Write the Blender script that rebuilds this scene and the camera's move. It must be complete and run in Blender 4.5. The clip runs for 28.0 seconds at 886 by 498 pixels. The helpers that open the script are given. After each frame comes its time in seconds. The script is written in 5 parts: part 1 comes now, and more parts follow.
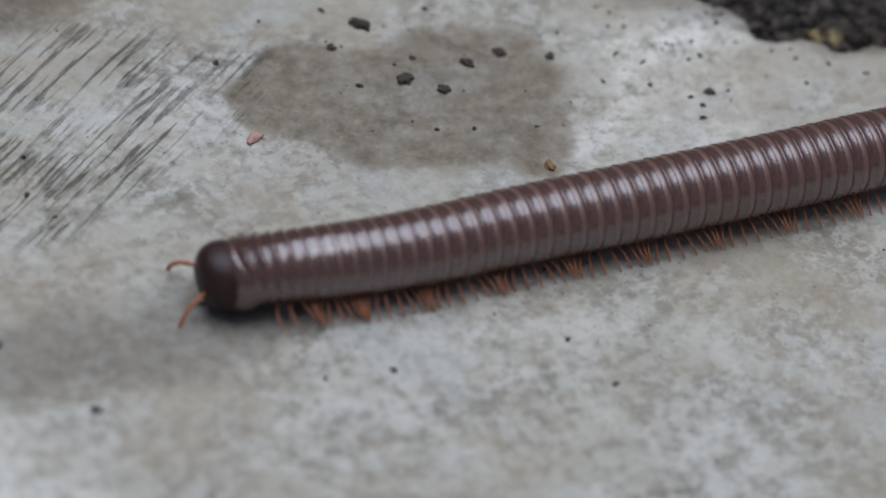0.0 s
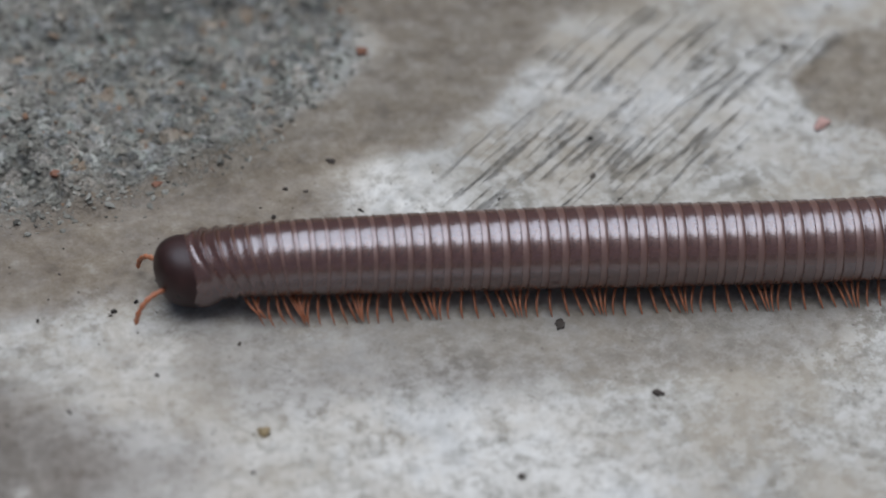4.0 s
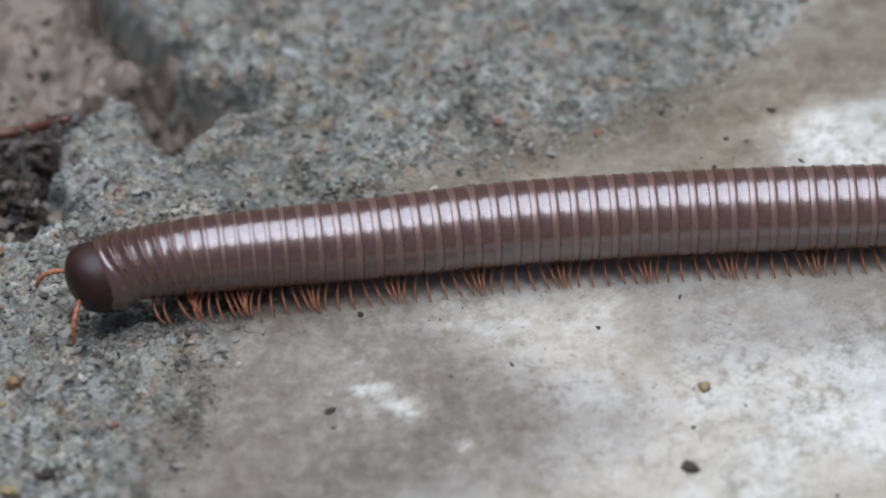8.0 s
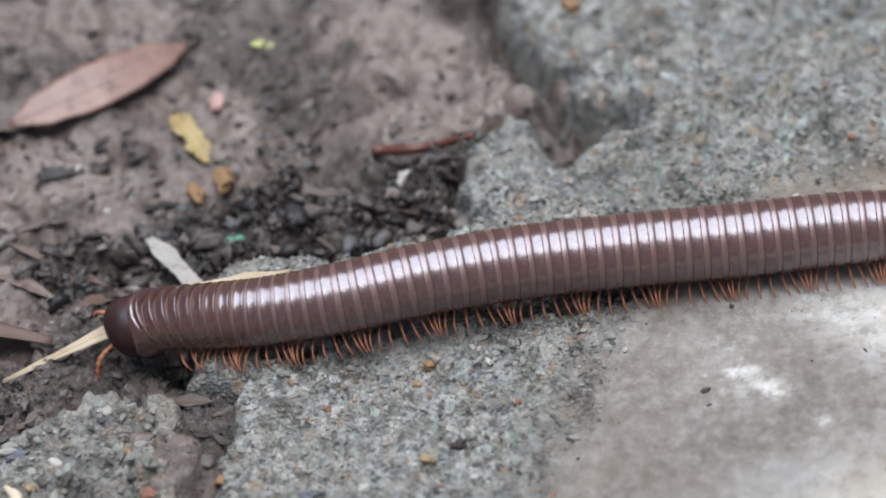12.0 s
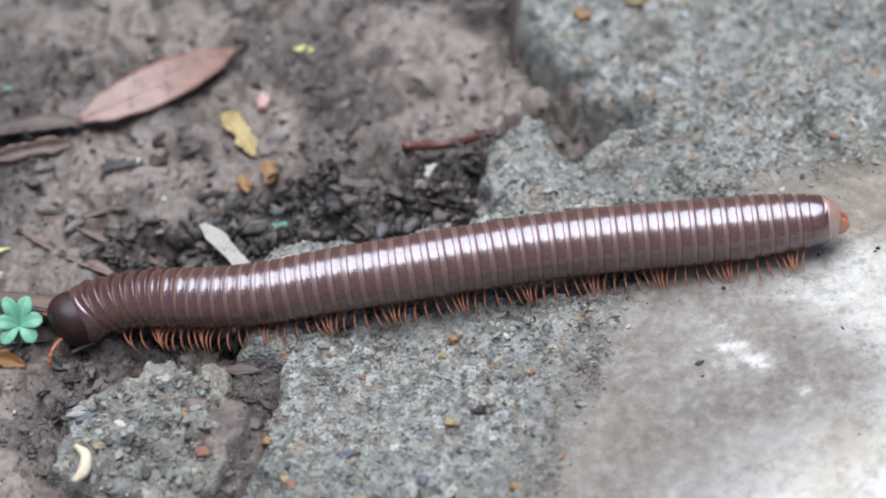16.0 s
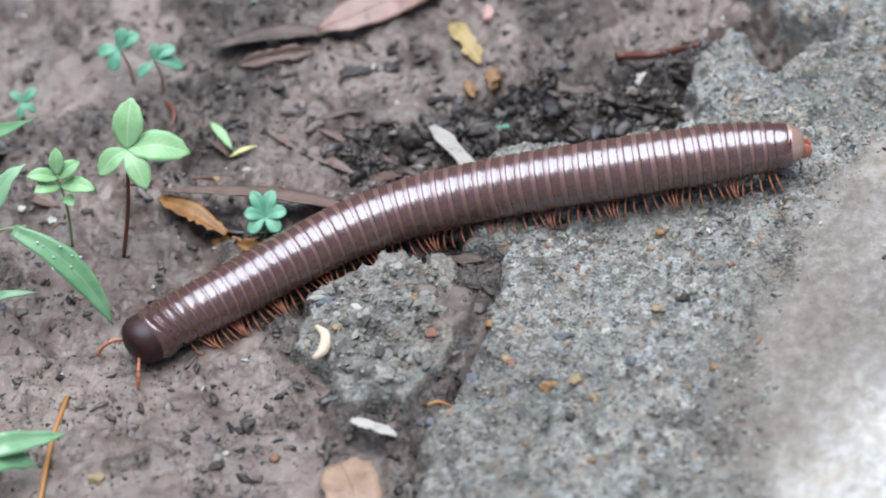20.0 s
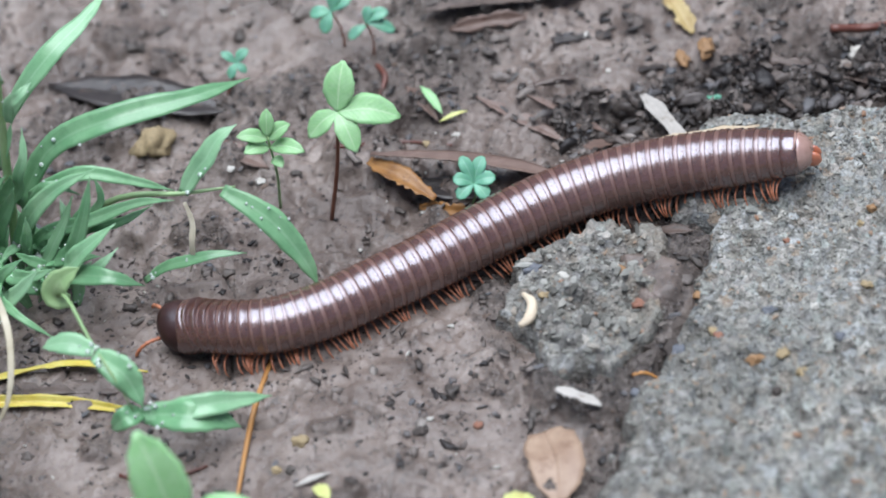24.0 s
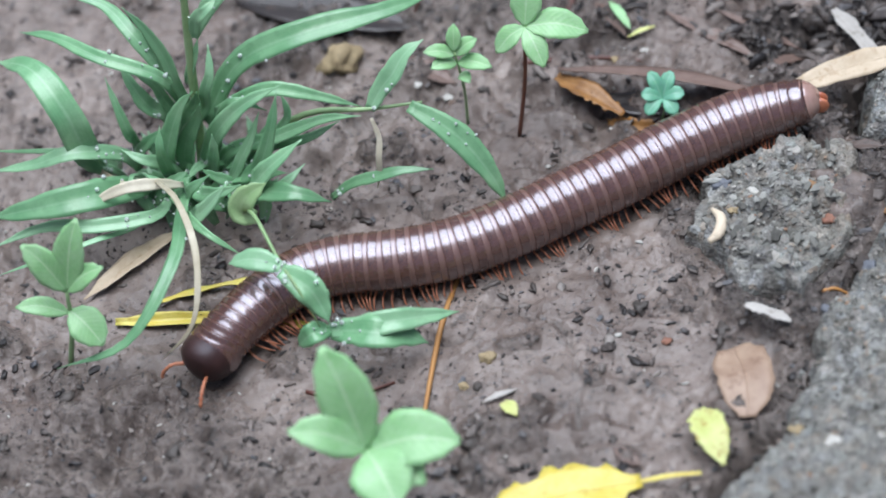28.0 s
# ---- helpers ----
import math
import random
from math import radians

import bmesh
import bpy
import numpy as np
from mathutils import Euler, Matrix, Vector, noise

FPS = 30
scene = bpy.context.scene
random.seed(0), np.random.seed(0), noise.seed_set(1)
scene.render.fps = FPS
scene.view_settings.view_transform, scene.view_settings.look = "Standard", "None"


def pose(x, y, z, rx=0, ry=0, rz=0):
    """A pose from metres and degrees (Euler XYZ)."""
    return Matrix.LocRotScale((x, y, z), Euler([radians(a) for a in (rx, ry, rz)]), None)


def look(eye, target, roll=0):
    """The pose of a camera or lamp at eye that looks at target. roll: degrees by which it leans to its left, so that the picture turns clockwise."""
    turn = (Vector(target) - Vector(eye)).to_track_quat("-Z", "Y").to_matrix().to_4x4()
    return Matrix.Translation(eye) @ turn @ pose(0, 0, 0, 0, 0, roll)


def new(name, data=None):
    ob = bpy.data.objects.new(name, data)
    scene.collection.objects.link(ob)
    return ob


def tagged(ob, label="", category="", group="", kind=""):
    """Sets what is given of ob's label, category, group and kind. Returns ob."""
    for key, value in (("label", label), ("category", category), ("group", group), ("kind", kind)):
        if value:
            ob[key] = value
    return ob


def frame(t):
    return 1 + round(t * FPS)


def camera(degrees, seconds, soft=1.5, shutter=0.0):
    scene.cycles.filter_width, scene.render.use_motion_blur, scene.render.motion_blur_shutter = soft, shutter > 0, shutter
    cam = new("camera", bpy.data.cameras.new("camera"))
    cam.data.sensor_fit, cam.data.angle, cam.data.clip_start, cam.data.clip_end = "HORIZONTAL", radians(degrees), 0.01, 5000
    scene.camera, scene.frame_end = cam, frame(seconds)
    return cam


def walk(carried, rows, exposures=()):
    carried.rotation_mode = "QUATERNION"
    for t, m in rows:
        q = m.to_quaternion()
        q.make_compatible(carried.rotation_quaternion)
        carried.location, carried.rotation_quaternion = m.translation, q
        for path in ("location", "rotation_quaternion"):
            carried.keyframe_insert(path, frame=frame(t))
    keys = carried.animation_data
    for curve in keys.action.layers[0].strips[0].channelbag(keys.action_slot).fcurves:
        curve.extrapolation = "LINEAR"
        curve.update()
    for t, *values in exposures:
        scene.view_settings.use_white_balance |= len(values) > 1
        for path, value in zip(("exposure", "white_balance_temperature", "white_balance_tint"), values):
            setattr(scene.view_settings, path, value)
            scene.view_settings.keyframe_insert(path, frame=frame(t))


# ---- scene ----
cam = camera(12.0, 28.0, soft=1.8)
cam.data.dof.use_dof, cam.data.dof.aperture_fstop, cam.data.dof.focus_distance = True, 9.0, 0.66


def view(x, y, z, yaw, pitch, roll):
    """A camera pose from its place, its turn from +y to the left, its tilt up and its lean."""
    a, b = radians(yaw), radians(pitch)
    ahead = Vector((-math.sin(a) * math.cos(b), math.cos(a) * math.cos(b), math.sin(b)))
    return look((x, y, z), Vector((x, y, z)) + ahead, roll)


CAMERA_ROWS = [
    (0.0, 0.0433, -0.4639, 0.4869, -26.77, -41.31, 10.12),
    (0.5, 0.0425, -0.4636, 0.4871, -26.71, -41.32, 10.20),
    (1.0, 0.0419, -0.4630, 0.4866, -26.25, -41.32, 10.42),
    (1.5, 0.0414, -0.4621, 0.4862, -25.10, -41.35, 9.63),
    (2.0, 0.0399, -0.4632, 0.4827, -23.59, -41.08, 8.49),
    (2.5, 0.0402, -0.4635, 0.4817, -21.31, -41.89, 6.89),
    (3.0, 0.0405, -0.4626, 0.4827, -19.47, -42.11, 6.22),
    (3.5, 0.0393, -0.4623, 0.4823, -18.16, -42.08, 5.66),
    (5.5, 0.0388, -0.4527, 0.5000, -14.75, -44.48, 3.72),
    (6.0, 0.0379, -0.4612, 0.4835, -13.92, -43.04, 2.44),
    (6.5, 0.0310, -0.4503, 0.4985, -13.01, -44.07, 2.75),
    (7.0, 0.0342, -0.4500, 0.5022, -11.75, -44.45, 2.01),
    (7.5, 0.0388, -0.4513, 0.5015, -10.45, -44.76, 1.27),
    (8.0, 0.0365, -0.4505, 0.5015, -9.45, -44.94, 0.36),
    (8.5, 0.0261, -0.4464, 0.4988, -9.22, -44.62, 0.07),
    (9.0, 0.0200, -0.5211, 0.5719, -8.14, -44.60, -1.07),
    (9.5, 0.0204, -0.5207, 0.5714, -8.03, -44.74, -0.87),
    (10.0, 0.0226, -0.5210, 0.5717, -7.58, -45.09, -0.99),
    (10.5, 0.0200, -0.5210, 0.5708, -6.95, -45.15, -1.81),
    (11.0, 0.0201, -0.5209, 0.5702, -5.66, -44.95, -2.84),
    (11.5, 0.0190, -0.5178, 0.5730, -3.22, -44.91, -3.98),
    (12.0, 0.0202, -0.5209, 0.5696, -3.02, -44.59, -4.23),
    (12.5, 0.0185, -0.5869, 0.6332, -2.97, -44.88, -4.85),
    (14.5, 0.0222, -0.5866, 0.6372, -3.15, -45.12, -4.39),
    (15.0, 0.0192, -0.5873, 0.6372, -3.47, -45.05, -4.21),
    (15.5, 0.0170, -0.5866, 0.6365, -2.99, -44.92, -4.41),
    (16.0, 0.0154, -0.5865, 0.6390, -2.68, -44.96, -4.16),
    (16.5, 0.0189, -0.5857, 0.6377, -2.28, -44.90, -3.95),
    (17.0, 0.0169, -0.5850, 0.6402, -2.42, -44.99, -4.01),
    (17.5, 0.0147, -0.5836, 0.6385, -1.68, -44.90, -4.47),
    (18.0, 0.0167, -0.5849, 0.6369, -0.80, -44.76, -5.24),
    (18.5, 0.0167, -0.5851, 0.6356, -0.48, -45.16, -5.39),
    (19.0, 0.0178, -0.6503, 0.6999, -0.24, -45.30, -5.27),
    (19.5, 0.0145, -0.6488, 0.7007, 0.10, -45.92, -5.63),
    (20.0, 0.0134, -0.6467, 0.7002, 1.59, -46.08, -6.67),
    (20.5, 0.0177, -0.6462, 0.7001, 2.90, -46.20, -7.42),
    (21.0, 0.0178, -0.6478, 0.6985, 2.97, -46.20, -7.11),
    (21.5, 0.0168, -0.6456, 0.7010, 2.94, -46.52, -7.10),
    (22.0, 0.0105, -0.6423, 0.7007, 3.33, -46.43, -7.19),
    (22.5, 0.0137, -0.6441, 0.6989, 4.67, -46.00, -7.87),
    (24.5, 0.0093, -0.6420, 0.6988, 5.66, -46.34, -8.32),
    (25.0, 0.0089, -0.6398, 0.7006, 6.01, -46.35, -8.56),
    (25.5, 0.0109, -0.6405, 0.6993, 6.33, -46.21, -8.53),
    (26.0, 0.0114, -0.6415, 0.6972, 6.40, -46.17, -8.52),
    (26.5, 0.0077, -0.6414, 0.6953, 7.01, -46.19, -9.07),
    (27.0, 0.0082, -0.6418, 0.6936, 8.55, -46.42, -10.18),
    (27.5, 0.0117, -0.6428, 0.6908, 9.18, -46.39, -10.90),
    (28.0, 0.0115, -0.6428, 0.6905, 9.51, -46.62, -11.15),
]
walk(cam, [(t, view(*row)) for t, *row in CAMERA_ROWS], exposures=[(0.0, 0.17, 6330, 10), (3.0, 0.32, 6450, 11), (6.0, 0.54, 6300, 10), (8.0, 0.78, 6380, 11), (12.0, 1.2, 6330, 11), (16.0, 1.39, 6230, 11), (20.0, 1.47, 6200, 11), (25.0, 1.43, 6120, 11), (28.0, 1.38, 6060, 11)])

# ---- light: an open overcast sky ----
world = bpy.data.worlds.new("sky")
scene.world = world
world.use_nodes = True
sky_nodes = world.node_tree
sky = sky_nodes.nodes.new("ShaderNodeTexSky")
sky.sky_type = "NISHITA"
sky.sun_disc = False
sky.sun_elevation, sky.sun_rotation = radians(80), radians(180)
sky.air_density, sky.dust_density, sky.ozone_density = 1.0, 4.0, 1.0
background = sky_nodes.nodes["Background"]
sky_nodes.links.new(sky.outputs[0], background.inputs[0])
background.inputs[1].default_value = 0.029
sun_data = bpy.data.lights.new("sun", "SUN")
sun_data.energy, sun_data.angle, sun_data.color = 2.05, radians(60), (0.918, 0.958, 1.0)
sun = new("sun", sun_data)
sun.matrix_world = look((0.0, 0.16, 1.0), (0, 0, 0))


# ---- materials ----
class Nodes:
    """A short hand for one material's node tree."""

    def __init__(self, name, rough=0.6, spec=0.5):
        self.mat = bpy.data.materials.new(name)
        self.mat.use_nodes = True
        self.tree = self.mat.node_tree
        self.bsdf = self.tree.nodes["Principled BSDF"]
        self.bsdf.inputs["Roughness"].default_value = rough
        self.bsdf.inputs["Specular IOR Level"].default_value = spec

    def node(self, kind, **values):
        n = self.tree.nodes.new(kind)
        for key, value in values.items():
            if key in n.inputs:
                self.put(value, n.inputs[key])
        return n

    def put(self, value, socket):
        if isinstance(value, bpy.types.NodeSocket):
            self.tree.links.new(value, socket)
        else:
            socket.default_value = value

    def coord(self, kind="Object"):
        return self.node("ShaderNodeTexCoord").outputs[kind]

    def noise(self, scale, detail=4.0, rough=0.6, where=None, distort=0.0):
        n = self.node("ShaderNodeTexNoise", Scale=scale, Detail=detail, Roughness=rough, Distortion=distort)
        self.put(where or self.coord(), n.inputs["Vector"])
        return n.outputs["Fac"]

    def cells(self, scale, where=None, feature="F1"):
        n = self.node("ShaderNodeTexVoronoi", Scale=scale)
        n.feature = feature
        self.put(where or self.coord(), n.inputs["Vector"])
        return n

    def jitter(self, amount, scale):
        """Object coordinates pushed about by noise, for uneven outlines."""
        n = self.node("ShaderNodeTexNoise", Scale=scale, Detail=3.0)
        self.put(self.coord(), n.inputs["Vector"])
        v = self.tree.nodes.new("ShaderNodeVectorMath")
        v.operation = "MULTIPLY_ADD"
        self.put(n.outputs["Color"], v.inputs[0])
        v.inputs[1].default_value = (amount, amount, amount)
        self.put(self.coord(), v.inputs[2])
        return v.outputs[0]

    def streaks(self, angle, along, over):
        """Object coordinates turned in plan and drawn out one way."""
        a = self.node("ShaderNodeMapping", Vector=self.coord(), Rotation=(0, 0, -angle)).outputs[0]
        return self.node("ShaderNodeMapping", Vector=a, Scale=(1 / along, 1 / over, 100.0)).outputs[0]

    def ramp(self, fac, *stops):
        n = self.node("ShaderNodeValToRGB", Fac=fac)
        while len(n.color_ramp.elements) < len(stops):
            n.color_ramp.elements.new(1.0)
        for e, (at, colour) in zip(n.color_ramp.elements, stops):
            e.position = at
            e.color = (*colour, 1.0) if isinstance(colour, tuple) else (colour, colour, colour, 1.0)
        return n.outputs["Color"]

    def mix(self, fac, a, b, how="MIX"):
        n = self.tree.nodes.new("ShaderNodeMix")
        n.data_type, n.blend_type = "RGBA", how
        for value, socket in ((fac, n.inputs[0]), (a, n.inputs[6]), (b, n.inputs[7])):
            if isinstance(value, tuple) and len(value) == 3:
                value = (*value, 1.0)
            self.put(value, socket)
        return n.outputs[2]

    def math(self, how, a, b=0.0):
        n = self.tree.nodes.new("ShaderNodeMath")
        n.operation = how
        self.put(a, n.inputs[0])
        self.put(b, n.inputs[1])
        return n.outputs[0]

    def attribute(self, name):
        n = self.tree.nodes.new("ShaderNodeAttribute")
        n.attribute_name = name
        return n.outputs["Fac"]

    def random(self):
        return self.node("ShaderNodeObjectInfo").outputs["Random"]

    def island(self):
        return self.node("ShaderNodeNewGeometry").outputs["Random Per Island"]

    def bump(self, height, depth, strength=1.0):
        b = self.node("ShaderNodeBump", Height=height, Distance=depth, Strength=strength)
        self.put(b.outputs[0], self.bsdf.inputs["Normal"])

    def done(self, colour=None, **inputs):
        if colour is not None:
            self.put((*colour, 1.0) if isinstance(colour, tuple) else colour, self.bsdf.inputs["Base Color"])
        for key, value in inputs.items():
            self.put(value, self.bsdf.inputs[key.replace("_", " ")])
        return self.mat


def concrete_material():
    m = Nodes("weathered_concrete", 0.85, 0.3)
    rough, stain, wet, groove = (m.attribute(a) for a in ("rough", "stain", "wet", "groove"))
    broad, patches, flecks = m.noise(16, 5, 0.6), m.noise(60, 8, 0.78, distort=0.6), m.noise(300, 6, 0.75)
    smooth = m.ramp(patches, (0.38, (0.19, 0.182, 0.162)), (0.46, (0.31, 0.3, 0.275)), (0.53, (0.42, 0.412, 0.385)), (0.6, (0.55, 0.545, 0.52)))
    smooth = m.mix(m.ramp(broad, (0.42, 0.0), (0.6, 0.55)), smooth, (0.3, 0.285, 0.25))
    smooth = m.mix(m.ramp(flecks, (0.48, 0.0), (0.58, 0.7)), smooth, (0.58, 0.58, 0.565))
    smooth = m.mix(m.ramp(flecks, (0.32, 0.75), (0.44, 0.0)), smooth, (0.16, 0.155, 0.14))
    scratch = m.noise(1.0, 4, 0.7, m.streaks(0.9, 0.011, 0.0016))
    smooth = m.mix(m.ramp(scratch, (0.3, 0.18), (0.43, 0.0)), smooth, (0.19, 0.185, 0.175))
    lines = m.noise(1.0, 5, 0.7, m.streaks(0.72, 0.026, 0.0013))
    cuts = m.math("MULTIPLY", m.ramp(lines, (0.53, 0.0), (0.63, 1.0)), m.math("MULTIPLY", groove, m.ramp(m.noise(70, 4), (0.4, 0.1), (0.56, 1.0))))
    smooth = m.mix(m.math("MULTIPLY", m.attribute("pale"), m.ramp(m.noise(240, 9, 0.85), (0.44, 0.05), (0.53, 1.0))), smooth, (0.74, 0.735, 0.71))
    lichen = m.cells(230, m.jitter(0.0045, 420.0))
    spread = m.node("ShaderNodeSeparateColor", Color=lichen.outputs["Color"]).outputs[0]
    flake = m.math("MULTIPLY", m.ramp(spread, (0.5, 0.0), (0.56, 1.0)), m.ramp(lichen.outputs["Distance"], (0.3, 1.0), (0.52, 0.0)))
    smooth = m.mix(m.math("MULTIPLY", m.math("MULTIPLY", flake, 0.6), m.math("SUBTRACT", 1.0, m.attribute("pale"))), smooth, (0.53, 0.53, 0.515))
    smooth = m.mix(m.ramp(m.noise(35, 4, 0.6), (0.48, 0.0), (0.62, 0.4)), smooth, (0.36, 0.335, 0.285))
    smooth = m.mix(m.ramp(m.noise(24, 6, 0.7), (0.46, 0.0), (0.6, 0.6)), smooth, (0.36, 0.315, 0.25))
    smooth = m.mix(m.ramp(m.noise(30, 7, 0.72, distort=0.4), (0.54, 0.0), (0.63, 0.4)), smooth, (0.46, 0.48, 0.49))
    dots = m.cells(330)
    smooth = m.mix(m.ramp(dots.outputs["Distance"], (0.05, 0.5), (0.13, 0.0)), smooth, (0.1, 0.09, 0.08))
    grit, coarse = m.cells(1100, m.jitter(0.0012, 900.0)), m.cells(430, m.jitter(0.0032, 420.0))
    grains = m.node("ShaderNodeSeparateColor", Color=grit.outputs["Color"]).outputs
    stones = m.node("ShaderNodeSeparateColor", Color=coarse.outputs["Color"]).outputs
    sand = m.math("ADD", m.math("MULTIPLY", m.noise(420, 4, 0.65), 0.5), m.math("ADD", m.math("MULTIPLY", grains[2], 0.18), m.math("MULTIPLY", stones[2], 0.32)))
    gravel = m.ramp(sand, (0.28, (0.055, 0.052, 0.045)), (0.41, (0.175, 0.17, 0.15)), (0.54, (0.29, 0.288, 0.26)), (0.68, (0.48, 0.475, 0.445)))
    gravel = m.mix(m.ramp(stones[0], (0.8, 0.0), (0.84, 0.65)), gravel, m.ramp(grains[2], (0.0, (0.07, 0.07, 0.07)), (0.5, (0.28, 0.27, 0.24)), (1.0, (0.42, 0.41, 0.38))))
    gravel = m.mix(m.ramp(stones[1], (0.965, 0.0), (0.975, 0.7)), gravel, m.ramp(grains[0], (0.0, (0.26, 0.12, 0.06)), (0.5, (0.3, 0.22, 0.12)), (1.0, (0.42, 0.4, 0.36))))
    # Gaps between coarse stones darkened in colour, as crevice shade.
    gravel = m.mix(m.ramp(coarse.outputs["Distance"], (0.5, 0.0), (0.85, 0.5)), gravel, (0.06, 0.058, 0.05))
    gravel = m.mix(m.ramp(m.noise(48, 5, 0.65), (0.42, 0.0), (0.62, 0.6)), gravel, (0.2, 0.185, 0.16))
    gravel = m.mix(m.ramp(m.noise(22, 4, 0.6), (0.5, 0.0), (0.62, 0.45)), gravel, (0.15, 0.165, 0.14))
    gravel = m.mix(m.ramp(m.noise(75, 6, 0.75), (0.34, 0.8), (0.45, 0.0)), gravel, (0.06, 0.062, 0.052))
    crust = m.noise(170, 8, 0.78, distort=0.15)
    gravel = m.mix(m.ramp(crust, (0.5, 0.0), (0.63, 0.7)), gravel, (0.37, 0.38, 0.35))
    gravel = m.mix(m.ramp(crust, (0.34, 0.6), (0.44, 0.0)), gravel, (0.085, 0.08, 0.07))
    gravel = m.mix(0.6, gravel, m.ramp(stones[1], (0.0, (0.2, 0.235, 0.22)), (0.3, (0.27, 0.245, 0.22)), (0.55, (0.215, 0.235, 0.245)), (0.85, (0.25, 0.245, 0.215)), (1.0, (0.3, 0.23, 0.17))), "COLOR")
    colour = m.mix(rough, smooth, gravel)
    # Brown tint, which also carries part of the painted shadow band.
    colour = m.mix(m.math("MULTIPLY", m.attribute("brown_tint"), m.ramp(patches, (0.4, 1.0), (0.66, 0.8))), colour, m.ramp(flecks, (0.34, (0.12, 0.1, 0.084)), (0.5, (0.165, 0.141, 0.121)), (0.66, (0.22, 0.195, 0.172))))
    spill = m.math("ADD", stain, m.math("MULTIPLY", m.math("SUBTRACT", m.noise(85, 9, 0.78), 0.5), 1.5))
    colour = m.mix(m.ramp(spill, (0.05, 0.0), (0.5, 0.6), (1.0, 0.9)), colour, m.ramp(m.noise(190, 7, 0.75), (0.36, (0.105, 0.08, 0.054)), (0.48, (0.19, 0.152, 0.108)), (0.58, (0.255, 0.22, 0.17)), (0.68, (0.36, 0.335, 0.29))))
    # Darkens damp stains, the grey patch and the painted shadow band.
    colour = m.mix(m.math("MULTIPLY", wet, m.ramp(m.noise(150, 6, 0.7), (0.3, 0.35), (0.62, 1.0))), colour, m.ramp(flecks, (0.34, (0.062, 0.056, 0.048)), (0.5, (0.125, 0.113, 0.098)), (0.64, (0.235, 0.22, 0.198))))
    colour = m.mix(m.math("MULTIPLY", cuts, 0.6), colour, (0.15, 0.145, 0.135))
    grain = m.math("ADD", m.math("MULTIPLY", sand, 1.3), m.math("MULTIPLY", grit.outputs["Distance"], -0.9))
    height = m.math("SUBTRACT", m.math("ADD", m.math("MULTIPLY", flecks, 0.45), m.math("MULTIPLY", grain, rough)), m.math("MULTIPLY", cuts, 1.2))
    m.bump(height, 0.00055, 1.0)
    return m.done(colour, Roughness=m.mix(wet, (0.85, 0.85, 0.85), (0.5, 0.5, 0.5)))


def mud_material():
    m = Nodes("damp_mud", 0.5, 0.5)
    # Real debris, plus hollows, gaps and seam darkened as painted shade.
    debris = m.attribute("debris")
    big, mid, fine = m.noise(26, 6, 0.65), m.noise(140, 6, 0.72), m.noise(520, 5, 0.7)
    colour = m.ramp(big, (0.36, (0.09, 0.068, 0.057)), (0.48, (0.155, 0.121, 0.103)), (0.58, (0.215, 0.174, 0.15)))
    colour = m.mix(m.ramp(m.noise(70, 7, 0.7, distort=0.5), (0.34, 0.6), (0.43, 0.0)), colour, (0.06, 0.049, 0.043))
    colour = m.mix(m.ramp(mid, (0.32, 0.8), (0.43, 0.0)), colour, (0.045, 0.037, 0.033))
    colour = m.mix(m.ramp(mid, (0.56, 0.0), (0.67, 0.5)), colour, (0.245, 0.205, 0.18))
    colour = m.mix(m.ramp(fine, (0.32, 0.6), (0.42, 0.0)), colour, (0.04, 0.034, 0.03))
    colour = m.mix(m.math("MULTIPLY", debris, 0.9), colour, m.ramp(fine, (0.36, (0.018, 0.016, 0.016)), (0.5, (0.075, 0.063, 0.056)), (0.62, (0.15, 0.13, 0.117)), (0.74, (0.26, 0.235, 0.215))))
    loose = m.math("ADD", 0.35, m.math("MULTIPLY", debris, 0.65))
    m.bump(m.math("MULTIPLY", loose, m.math("ADD", m.math("MULTIPLY", mid, 1.8), m.math("MULTIPLY", fine, 0.9))), 0.0014, 0.9)
    return m.done(colour, Roughness=m.ramp(m.noise(34, 5, 0.65), (0.4, 0.12), (0.58, 0.42)))


def grain_material(name, stops, rough=0.8, scale=900, depth=0.0003, pick="island", patch=0.35):
    """A crumb or stone material that takes a tone of its own for each loose piece."""
    m = Nodes(name, rough, 0.35)
    fac = m.island() if pick == "island" else m.random()
    colour = m.ramp(fac, *stops)
    fine = m.noise(scale, 5, 0.65)
    colour = m.mix(m.ramp(fine, (0.35, patch), (0.65, 0.0)), colour, (0.03, 0.028, 0.025))
    m.bump(fine, depth)
    return m.done(colour)


def shell_material(name, dark, light, rough, coat=0.25, sheen=1.0):
    """Chitin: warm brown under a glassy gloss, tinted violet for sky reflection, a little streaked round the body."""
    m = Nodes(name, rough, sheen)
    streak, mottle = m.noise(900, 3), m.noise(260, 4)
    colour = m.mix(m.ramp(mottle, (0.35, 0.0), (0.7, 1.0)), dark, light)
    colour = m.mix(m.ramp(streak, (0.55, 0.0), (0.75, 0.25)), colour, (0.02, 0.012, 0.01))
    m.bump(streak, 0.00005, 0.5)
    # Specular tint puts the sky's blue into the highlight.
    return m.done(colour, Roughness=m.ramp(mottle, (0.3, rough * 0.8), (0.7, rough * 1.25)), IOR=1.66, Specular_Tint=(0.88, 0.88, 1.0, 1.0), Coat_Weight=coat, Coat_Roughness=0.12, Coat_IOR=1.6)


